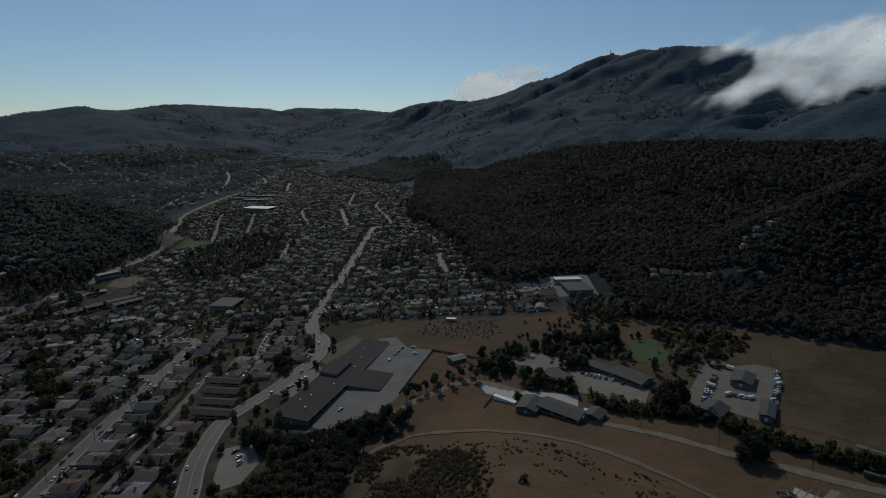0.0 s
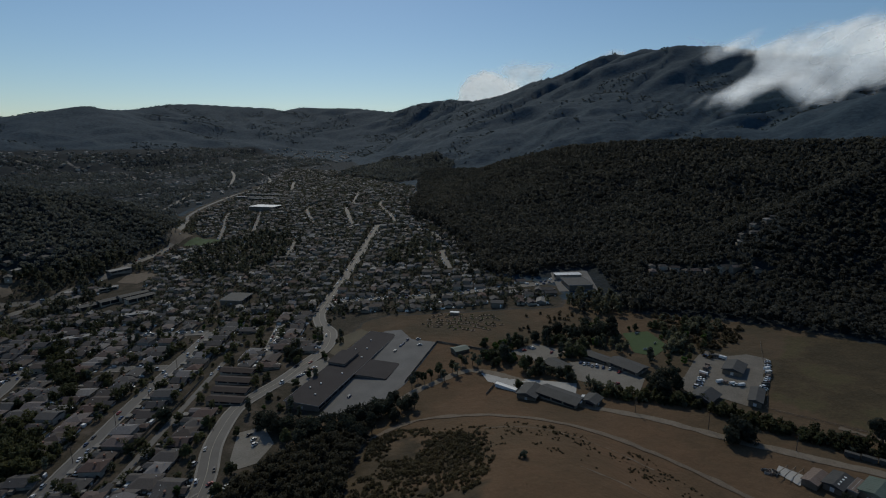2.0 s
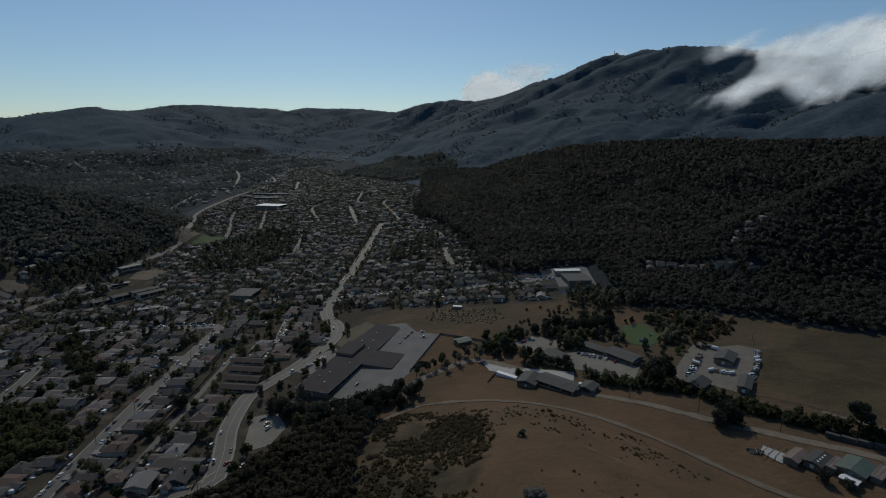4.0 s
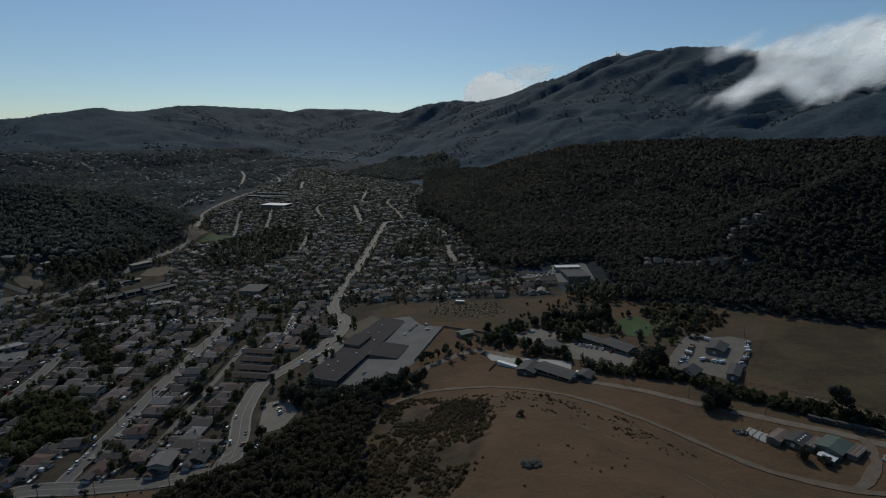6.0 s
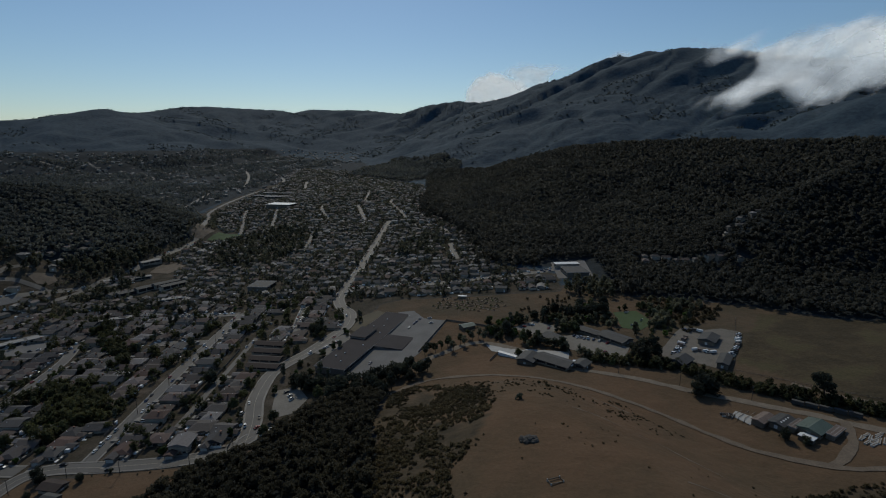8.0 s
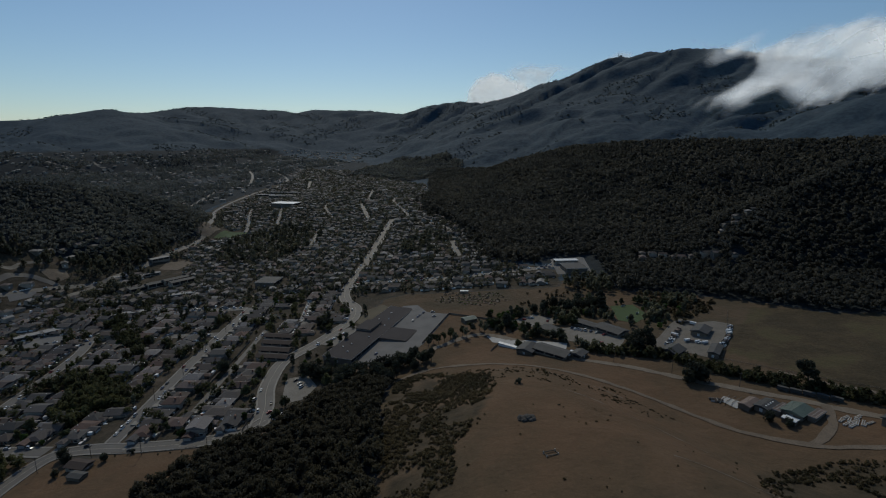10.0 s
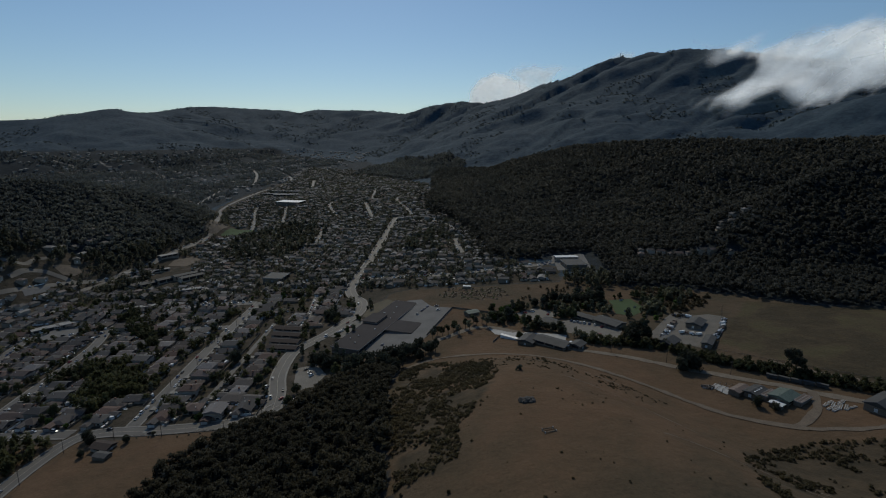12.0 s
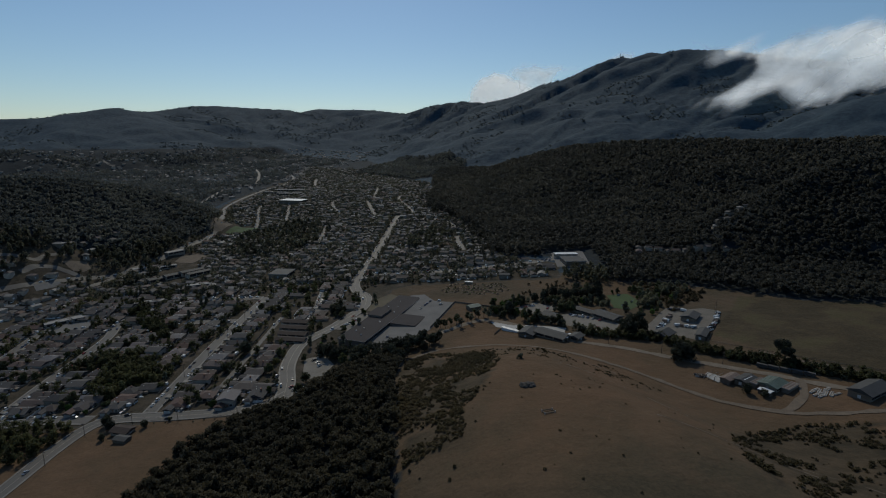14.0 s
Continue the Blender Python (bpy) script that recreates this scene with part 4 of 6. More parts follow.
def scatter(poly, gap, seed, keep=1.0):
    """Spots on a loose grid inside an outline."""
    g = np.random.RandomState(seed)
    xs, ys = [p[0] for p in poly], [p[1] for p in poly]
    y, x = np.meshgrid(np.arange(min(ys), max(ys), gap * 0.87), np.arange(min(xs), max(xs), gap), indexing="ij")
    x = x + (np.arange(len(x)) % 2 * gap / 2)[:, None] + g.uniform(-0.6, 0.6, x.shape) * gap
    y = y + g.uniform(-0.6, 0.6, x.shape) * gap
    chance = keep if keep > 0.8 else keep * (1 + 0.9 * vnoise(x / gap / 4, y / gap / 4, seed))
    good = inside(x, y, poly) & (g.uniform(0, 1, x.shape) < chance)
    return [(float(p), float(q)) for p, q in zip(x[good], y[good])]


def random_spots(poly, n, seed, size=14.0, limit=-0.1):
    """Spots strewn unevenly, in drifts, inside an outline."""
    g = random.Random(seed)
    xs, ys = [p[0] for p in poly], [p[1] for p in poly]
    spots = []
    for _ in range(n * 6):
        x, y = g.uniform(min(xs), max(xs)), g.uniform(min(ys), max(ys))
        if len(spots) < n and inside(x, y, poly) and fbm(np.float64(x), np.float64(y), size, 2, seed) > limit + g.uniform(-0.25, 0.25):
            spots.append((x, y))
    return spots


copse("near_wood", "dense dark wood on the flank of the knoll", scatter(WOODS_NEAR, 5.2, 61), leaf_oak, 4.0, 8.0, 14, 26, 0.55, 7, 0.18, 0.5)
EAST_TREES = WOODS_EAST[:13] + [(880, 240), (930, 400), (900, 640), (790, 900), (690, 980)] + WOODS_EAST[17:]
TERRACE = [q for q in hill_spots if q[0] > 0]        # houses among the trees of the spur


def before_houses(x, y):
    """Whether a place lies between the camera's start and the spur's houses, where trees are kept low to leave them in
    view.
    """
    return any(-6 < ((p - x) * p + (q - y) * q) / math.hypot(p, q) < 40 and abs(p * y - q * x) / math.hypot(p, q) < 6 for p, q in TERRACE)


CHAPEL_GROUND = [(100, 488), (180, 478), (186, 600), (112, 604)]
lower = [q for q in scatter(EAST_TREES, 6.9, 62) if math.hypot(*q) < 760 and free(*q, 1.5, 0.5) and not inside(*q, CHAPEL_GROUND)]
low = {q for q in lower if before_houses(*q)}
copse("east_wood", "dark eucalyptus wood covering the valley side", [q for q in lower if q not in low], leaf_far, 5.0, 9.5, 9, 8, 1.3, 7, 0.14, 0.55)
fringe = []
g = random.Random(63)
for (ax, ay), (bx, by) in zip(WOODS_EAST[2:9], WOODS_EAST[3:10]):
    long = math.hypot(bx - ax, by - ay)
    for _ in range(int(long / 2.4)):
        q, off = g.random(), min(70.0, g.expovariate(1 / 11.0)) - 6
        x, y = ax + (bx - ax) * q - (by - ay) / long * -off, ay + (by - ay) * q - (bx - ax) / long * off
        if free(x, y, 0.3, 0.3) and not any(inside(x, y, p) for p in KEEP_OPEN + [CHAPEL_GROUND]):
            fringe.append((x, y))
copse("wood_edge", "tall dark trees straying from the wood between houses", fringe, leaf_far, 4.2, 12.5, 9, 8, 1.2, 7, 0.4)
copse("spur_shrubs", "low dark shrubs below the spur houses", sorted(low), leaf_far, 3.2, 5.0, 8, 8, 0.9)
copse("upper_wood", "dark eucalyptus wood on the upper slope", [q for q in scatter(EAST_TREES, 7.5, 162) if 760 <= math.hypot(*q) < 1750 and free(*q, 2.0, 0.5)], leaf_far, 5.6, 8.0, 6, 5, 2.1, 7, 0.12, 0.62)
copse("west_wood", "dark wood covering the low western knoll", [q for q in scatter(WOODS_WEST, 6.9, 63) if free(*q, 1.0, 0.5)], leaf_haze_dark, 5.2, 7.5, 6, 5, 1.6, 7, 0.12, 0.6)
# trees between the near houses
infill = [q for q in random_spots(TOWN, 1100, 79, 40, -0.3) if q[1] < 530 and free(*q, 0.5, 0.4)]
copse("garden_greenery", "dark garden trees and hedges between bungalows", infill[::2], leaf_green, 3.0, 6.0, 11, 18, 0.6)
copse("garden_shrubs", "dark garden shrubs between bungalows", infill[1::2], leaf_dark, 2.0, 3.4, 8, 20, 0.5)
masses = [q for q in scatter([(-480, 520), (-180, 520), (-180, 215), (-480, 215)], 5.0, 91) if in_grove(*q)] + \
    scatter([(-300, 192), (-268, 190), (-270, 150), (-300, 140)], 6.0, 93, 0.9) + scatter([(-330, 192), (-300, 192), (-290, 60), (-330, 60)], 7.0, 94, 0.9)
copse("garden_grove", "dark mass of trees among the houses", [q for q in masses if free(*q, 0.3, 1.5)], leaf_green, 3.7, 8.5, 12, 22, 0.6)
hedge_line = smooth_line([(100, 302), (119, 291), (136, 285), (157, 275), (171, 261), (182, 249), (195, 238), (206, 228), (222, 218), (262, 188), (310, 158)], 2.6)
hedge = [(x + u * 0.6 + rng.uniform(-1, 1), y + u * 0.8 + rng.uniform(-1, 1)) for x, y in hedge_line for u in (0.5, 4.0, 7.5) if rng.random() < 0.8]
copse("hedgerow", "thick dark green hedgerow along the lane", hedge, leaf_green, 3.1, 5.0, 10, 20, 0.55, 7, 0.35)
thicket = random_spots([(30, 366), (60, 392), (100, 398), (112, 420), (150, 412), (146, 352), (112, 350), (90, 380), (60, 366), (44, 352)], 75, 95, 25, -0.4) + random_spots([(152, 348), (185, 352), (215, 378), (240, 400), (190, 430), (178, 400), (180, 368), (160, 352)], 60, 96, 25, -0.3) + \
    random_spots([(58, 330), (80, 330), (98, 306), (112, 300), (96, 330), (70, 345)], 34, 97, 20, -0.5)
copse("ranch_thicket", "dark trees and thicket round the ranch halls", [q for q in thicket if free(*q, 0.5, 1) and not any(inside(*q, p) for p in KEEP_OPEN)], leaf_dark, 3.4, 7.0, 11, 22, 0.65)
oaks = [q for q in random_spots([(-520, 210), (-150, 212), (-160, 330), (-122, 395), (-120, 450), (-145, 520), (-520, 520)], 900, 99, 45, -0.25) if free(*q, 0.9, 0.4)][:420]
copse("garden_oaks", "dark spreading trees in back gardens", oaks, leaf_green, 3.5, 6.4, 12, 18, 0.6, 7, 0.4)
# trees among the far houses and on the slope above them
town_far = [(x, y) for x, y in scatter([(-560, 520), (110, 490), (60, 596), (18, 790), (-60, 985), (-80, 1330), (-300, 1660), (-430, 1950), (-640, 2080), (-570, 1700)], 7.0, 64, 0.85) if free(x, y, 0.1, 0.3)]
copse("valley_trees", "small dark trees scattered between far houses", town_far, leaf_dark, 3.0, 5.4, 6, 5, 1.05, 7, 0.45)
grove = scatter([(-395, 700), (-300, 690), (-255, 730), (-250, 870), (-330, 930), (-420, 850)], 9.0, 65, 0.9) + scatter([(-520, 560), (-470, 560), (-440, 720), (-500, 780), (-560, 700)], 10, 66, 0.7) + \
    scatter([(-90, 690), (-40, 660), (-20, 760), (-60, 800)], 9, 67, 0.6) + scatter([(-60, 720), (-30, 700), (0, 760), (-30, 850)], 9, 68, .6) + scatter([(120, 470), (160, 440), (178, 470), (150, 520)], 8, 69, .8)
grove += [q for q in scatter([(-760, 560), (-600, 640), (-545, 690), (-512, 780), (-505, 740), (-530, 660), (-600, 590), (-620, 520), (-650, 440), (-760, 430)], 8.5, 103, 0.7)]
grove += [q for q in random_spots([(-660, 606), (-626, 630), (-580, 668), (-530, 690), (-525, 640), (-556, 605), (-593, 584), (-640, 578)], 34, 102, 25, -0.3)]
copse("valley_groves", "groves of dark trees standing among the houses", [q for q in grove if free(*q, 1.5, 0.5)], leaf_dark, 4.5, 12, 10, 11, 1.2)
slope = np.array(scatter([(-2300, 1300), (-600, 1050), (-620, 1750), (-650, 2100), (-420, 2300), (-1300, 3000), (-2600, 2600)], 11, 70))
sx, sy = slope[:, 0], slope[:, 1]
slope = slope[(ground(sx, sy) < 128 + 30 * fbm(sx, sy, 180, 2, 55)) & (fbm(sx, sy, 120, 3, 56) > -0.12) & ~inside(sx, sy, WOODS_WEST)]
slope = [(float(x), float(y)) for x, y in slope if free(x, y, 1.0, 1.0)]
copse("slope_trees", "dark trees covering the far residential slope", slope, leaf_haze_pale, 4.6, 8, 6, 6, 1.5)
copse("flank_wood", "dark wood on the mountain's lower flank", scatter(FLANK, 11, 98, 0.95), leaf_haze_dark, 6.6, 9, 6, 6, 2.2, 7, 0.14, 0.6)
# chaparral and lone trees on the mountain and along its crests
g = random.Random(57)
hill_scrub = []
while len(hill_scrub) < 7500:
    x, y = g.uniform(-2600, 1700), g.uniform(1500, 4000)
    if -2.4 < x / y < 0.95 and ground(x, y) > 95 and fbm(np.float64(x), np.float64(y), 150, 4, 58) > 0.12:
        hill_scrub.append((x, y))
for crest in (LEFT_CREST[5:], PEAK_CREST[:9], SPUR_CREST):
    for (ax, ay, az), (bx, by, bz) in zip(crest, crest[1:]):
        for k in range(int(math.hypot(bx - ax, by - ay) / 14)):
            q = g.random()
            x, y = ax + (bx - ax) * q + g.uniform(-12, 12), ay + (by - ay) * q + g.uniform(-12, 12)
            if fbm(np.float64(x), np.float64(y), 170, 2, 59) > 0.02:
                hill_scrub.append((x, y))
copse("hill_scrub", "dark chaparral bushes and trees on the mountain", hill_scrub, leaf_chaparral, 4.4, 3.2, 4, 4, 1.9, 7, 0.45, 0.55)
# scrub in the gully and on the dry slopes
GULLY = [(-47, 262), (-24, 268), (12, 244), (24, 206), (12, 176), (18, 158), (-4, 132), (-2, 104), (-32, 96), (-46, 160)]
gully = random_spots(GULLY, 2300, 71, 24, 0.0) + random_spots([(-30, 268), (60, 250), (70, 228), (-10, 222)], 120, 72, 12, 0.05) + random_spots([(139, 130), (192, 147), (240, 140), (270, 100), (172, 62), (132, 57), (118, 80)], 900, 73, 12, 0.08)
gully = [q for q in gully if free(*q, 0.8, 0.2)]
copse("scrub", "low grey-green scrub on the dry hillside", gully[::3], leaf_scrub, 1.9, 1.1, 9, 12, 0.36)
copse("low_scrub", "small brown-green scrub on the dry hillside", gully[1::3] + gully[2::3], leaf_scrub, 1.0, 0.55, 7, 10, 0.26)
knoll_tufts = random_spots([(120, 160), (50, 190), (60, 60), (220, 20)], 60, 74, 30, 0.1) + random_spots([(-20, 262), (45, 262), (105, 225), (130, 185), (70, 195), (0, 225)], 330, 77, 9, 0.12) + random_spots([(0, 220), (110, 200), (200, 60), (120, 0), (0, 60)], 50, 78, 25, 0.05)
copse("grass_tufts", "small dark weeds and tussocks on dry grass", [q for q in knoll_tufts if free(*q, 0.8, 0.2)], leaf_scrub, 0.65, 0.45, 5, 9, 0.22, 7, 0.5)
tufts = scatter([(195, 340), (240, 375), (235, 420), (190, 440), (185, 380)], 5.0, 75, 0.7) + scatter([(60, 425), (100, 400), (130, 440), (110, 470), (70, 455)], 7, 76, 0.35)
tufts += [q for q in random_spots([(190, 415), (224, 425), (253, 393), (228, 362), (208, 360), (192, 366), (184, 391)], 90, 101, 15, -0.3) if free(*q, 0.8, 0.2)]
copse("rough_scrub", "brown-green scrub below the wood", tufts, leaf_scrub, 2.2, 2.4, 6, 12, 0.6)

# ---- the school ----
felt = surface("roof_felt", (0.026, 0.021, 0.021), (0.042, 0.035, 0.034), 0.8, 0.95, 0.25, 0.02, stain=14)
felt_edge = surface("roof_edge", (0.20, 0.19, 0.18), (0.30, 0.29, 0.27), 0.5, 0.8, 0.2, 0.01, stain=5)
school_wall = surface("school_wall", (0.16, 0.13, 0.11), (0.24, 0.20, 0.17), 0.4, 0.9, 0.2, 0.02, stain=5)
white_metal = surface("white_sheet", (0.62, 0.62, 0.60), (0.78, 0.78, 0.76), 0.6, 0.5, 0.15, 0.0, stain=5)
grey_metal = surface("grey_sheet", (0.034, 0.034, 0.033), (0.062, 0.061, 0.058), 0.5, 0.8, 0.2, 0.02, stain=5)
brown_metal = surface("rusty_sheet", (0.12, 0.085, 0.065), (0.20, 0.15, 0.12), 0.5, 0.75, 0.3, 0.02, stain=4)
green_metal = surface("green_sheet", (0.060, 0.085, 0.065), (0.095, 0.125, 0.098), 0.6, 0.6, 0.2, 0.02, stain=6)
lawn_mat = surface("lawn", (0.034, 0.062, 0.018), (0.054, 0.088, 0.026), 0.5, 0.95, 0.25, 0.05, stain=12)
yard_mat = surface("yard_asphalt", (0.10, 0.097, 0.092), (0.165, 0.158, 0.148), 0.8, 0.92, 0.2, 0.02, stain=16)
gravel_mat = surface("gravel_lot", (0.13, 0.12, 0.10), (0.22, 0.20, 0.17), 0.8, 0.95, 0.3, 0.03, stain=14)
pale_slab = surface("pale_slab", (0.28, 0.27, 0.25), (0.42, 0.41, 0.385), 0.6, 0.85, 0.2, 0.01, stain=8)


def sheet(name, poly, material, label, category="paving", lift=0.15, gap=4.0):
    """A patch of ground cover inside an outline, lying on the ground."""
    bm = bmesh.new()
    vs = [bm.verts.new((x, y, 0)) for x, y in poly]
    bm.faces.new(vs)
    xs, ys = [p[0] for p in poly], [p[1] for p in poly]
    for axis, lo, hi in ((0, min(xs), max(xs)), (1, min(ys), max(ys))):
        c = lo + gap
        while c < hi:
            co, no = [0, 0, 0], [0, 0, 0]
            co[axis], no[axis] = c, 1
            bmesh.ops.bisect_plane(bm, geom=bm.verts[:] + bm.edges[:] + bm.faces[:], plane_co=co, plane_no=no)
            c += gap
    for v in bm.verts:
        v.co.z = float(ground(v.co.x, v.co.y)) + lift
    bmesh.ops.recalc_face_normals(bm, faces=bm.faces[:])
    if sum(f.normal.z for f in bm.faces) < 0:
        bmesh.ops.reverse_faces(bm, faces=bm.faces[:])
    me = bpy.data.meshes.new(name)
    bm.to_mesh(me)
    bm.free()
    me.materials.append(material)
    return tagged(new(name, me), label, category, kind="structure")


sheet("school_yard", [(-88, 296), (-52, 298), (-31, 337), (-8, 411), (-32, 422), (-44, 447), (-60, 446), (-70, 400), (-80, 340)], yard_mat, "worn grey asphalt school yard", lift=0.2)
sheet("school_forecourt", [(-126, 352), (-112, 346), (-97, 384), (-104, 398), (-118, 380)], gravel_mat, "pale concrete forecourt beside the main road", lift=0.16)
sheet("kerb_island", [(-130, 254), (-122, 244), (-112, 248), (-108, 268), (-122, 290), (-137, 284)], gravel_mat, "pale paved lay-by beside the road", lift=0.18)
sheet("front_lawn", [(-104, 404), (-96, 396), (-74, 446), (-84, 456), (-100, 440)], surface("dry_lawn", (0.075, 0.062, 0.036), (0.115, 0.095, 0.058), 0.5, 0.95, 0.2, 0.03, stain=8), "dry lawn before the school", lift=0.14)


def long_building(name, label, category, x, y, turn, wide, deep, tall, roof, wall, rise=0.0, over=0.9, windows=True, parent=None, lift=0.0, rows=2):
    """A building with walls, roof, window bands and doors; its length runs along its own y."""
    ob = parent or empty(name, label, category)
    local = pose(x, y, 0, 0, 0, turn)
    zs = [float(ground(*(local @ Vector((sx * wide / 2, sy * deep / 2, 0))).xy)) for sx in (-1, 1) for sy in (-1, 1)]
    z = (min(zs) + max(zs)) / 2 + lift
    if parent is None:
        ob.matrix_basis = pose(x, y, z, 0, 0, turn)
    a, b = wide / 2, deep / 2
    part("wall", boxes((-a, a, -b, b, -4.0, tall)), wall, ob)
    if rise:
        part("roof", hip(bmesh.new(), -a, a, -b, b, tall + 0.01, rise, 0.0, over, 0.25), roof, ob)
    else:
        part("roof", boxes((-a - over, a + over, -b - over, b + over, tall + 0.004, tall + 0.35)), roof, ob)
        part("fascia", boxes((-a - over - 0.12, -a - over - 0.003, -b - over, b + over, tall - 0.15, tall + 0.5), (a + over + 0.003, a + over + 0.12, -b - over, b + over, tall - 0.15, tall + 0.5),
                             (-a - over, a + over, -b - over - 0.12, -b - over - 0.003, tall - 0.15, tall + 0.5), (-a - over, a + over, b + over + 0.003, b + over + 0.12, tall - 0.15, tall + 0.5)), felt_edge, ob)
    if windows:
        n = max(1, int(deep / 9))
        for k in range(n):
            y0 = -b + 1.2 + k * (deep - 2.4) / n
            for s in (-1, 1):
                part("window", boxes((min(s * a, s * (a + 0.06)), max(s * a, s * (a + 0.06)), y0, y0 + (deep - 2.4) / n - 1.2, 1.1, tall - 0.5)), glass, ob)
        part("door", boxes((-0.9, 0.9, -b - 0.06, -b, 0, 2.1)), door_paint, ob)
    return ob


school = long_building("school", "long low school building with dark felt roof", "school", -81, 374, -17.5, 26, 138, 4.2, felt, school_wall, lift=-1.2)
for i, (wx, wy, ww, wd, wt, nm) in enumerate([(27.5, -3, 26, 28, 4.1, "wing"), (-7.5, 5, 15, 24, 6.3, "hall")]):
    w = part(nm, boxes((wx - ww / 2, wx + ww / 2, wy - wd / 2, wy + wd / 2, -4, wt)), school_wall, school)
    part("roof", boxes((wx - ww / 2 - 0.8, wx + ww / 2 + 0.8, wy - wd / 2 - 0.8, wy + wd / 2 + 0.8, wt + 0.004, wt + 0.4)), felt, w)
for sx, sy in [(-6, -48), (-2, -40), (3, -56), (-7, 26), (2, 30), (6, 12), (-3, 48), (5, -20)]:
    part("skylight", boxes((sx - 0.5, sx + 0.5, sy - 0.5, sy + 0.5, 4.9, 5.4), (sx - 0.4, sx + 0.4, sy - 0.4, sy + 0.4, 5.4, 5.55)), white_metal, school, "small white skylight")
TAKEN += [(-81, 374, 16), (-95, 330, 16), (-66, 418, 16), (-54, 362, 18)]

# ---- other larger buildings ----
brown_roof = surface("brown_shingles", (0.030, 0.020, 0.016), (0.050, 0.034, 0.027), 0.6, 0.9, 0.3, 0.03, stain=5)
long_building("chapel", "flat-roofed chapel hall with pale parapets", "hall", 147, 540, 5, 26, 30, 5.0, grey_metal, stucco)
long_building("annexe", "low annexe with white flat roof", "hall", 144, 572, 5, 30, 10, 4.2, white_metal, stucco)
long_building("flat_hall", "large flat grey roofed hall among houses", "hall", -255, 575, -4, 26, 30, 5.2, grey_metal, stucco)
for x, y, t in [(-425, 604, -35), (-408, 618, -35), (-392, 606, -35), (-440, 588, -35)]:
    long_building("apartment_block", "long low apartment block with grey roof", "apartments", x, y, t, 11, 34, 5.5, grey_metal, stucco, 1.2)
for x, y, t in TERRACES:
    long_building("row_house", "long low row house with dark brown roof", "house", x, y, t, 9, 28, 2.7, brown_roof, stucco, 1.6, 0.6)
long_building("market_hall", "wide building with bright white flat roof", "hall", -425, 1175, -12, 62, 40, 7, white_metal, stucco)
for x, y, t, d in [(-500, 1330, 82, 120), (-470, 1365, 82, 150), (-460, 1300, 82, 110)]:
    long_building("terrace", "long pale low building up the valley", "building", x, y, t, 10, d, 5, felt_edge, stucco, 0, 0.5)
for x, y, t, a, b in [(-445, 440, -40, 10, 26), (-468, 424, -40, 9, 22), (-395, 480, -62, 8, 38), (-360, 545, -62, 9, 30), (-470, 660, -50, 9, 26), (-500, 640, -50, 9, 22), (-490, 720, -30, 12, 30)]:
    long_building("shop", "low commercial building with pale flat roof", "building", x, y, t, a, b, 4, felt_edge, stucco, 0, 0.5)
sheet("car_park", [(124, 524), (166, 520), (172, 592), (128, 594)], yard_mat, "grey asphalt car park round the chapel", lift=0.25)
sheet("bare_lot", [(-475, 690), (-440, 680), (-425, 712), (-455, 735), (-478, 722)], dirt, "bare yellow dirt lot", lift=0.3)
sheet("bare_lot", [(-588, 594), (-569, 618), (-554, 606), (-556, 592), (-566, 585)], dirt, "bare brown dirt lot above the street", lift=0.3)
sheet("car_park", [(-581, 530), (-564, 556), (-557, 549), (-570, 521)], yard_mat, "small asphalt car park below the street", lift=0.3)
long_building("lodge", "blue-grey two-storey house beside the dirt lot", "house", -575, 626, 40, 8, 13, 5.2, grey_metal, stucco, 1.5)
sheet("car_park", [(-480, 395), (-420, 395), (-415, 420), (-450, 470), (-475, 450)], yard_mat, "pale asphalt car park", lift=0.25)
sheet("sports_lawn", [(-470, 872), (-400, 872), (-392, 905), (-470, 925)], lawn_mat, "green sports lawn beside the valley road", lift=0.3)
sheet("ball_court", [(-510, 868), (-478, 868), (-476, 925), (-512, 915)], dirt, "reddish dirt ball court", lift=0.3)

# ---- community garden, lawn and nursery ----
sheet("lawn", [(152, 401), (148, 362), (160, 352), (178, 368), (174, 401)], lawn_mat, "green mown lawn", lift=0.2)
for x, y, t in [(163, 396, 0), (158, 364, 0), (170, 374, 40)]:
    g = empty("goal", "small white goal frame standing on lawn", "goal", "goals on the lawn")
    g.matrix_basis = pose(x, y, float(ground(x, y)) + 0.2, 0, 0, t)
    part("post", boxes((-1.8, -1.7, 0, 0.1, 0, 1.9)), white_metal, g)
    part("post", boxes((1.7, 1.8, 0, 0.1, 0, 1.9)), white_metal, g)
    part("crossbar", boxes((-1.8, 1.8, 0, 0.1, 1.903, 2.0)), white_metal, g)
    part("net", boxes((-1.7, 1.7, 0.9, 0.94, 0, 1.6)), pale_slab, g, "white net")
bed_soil = surface("bed_soil", (0.09, 0.065, 0.045), (0.17, 0.13, 0.095), 0.4, 0.95, 0.3, 0.04, stain=3)
garden = [(-26, 454), (-14, 483), (48, 470), (54, 440), (38, 430), (10, 436)]
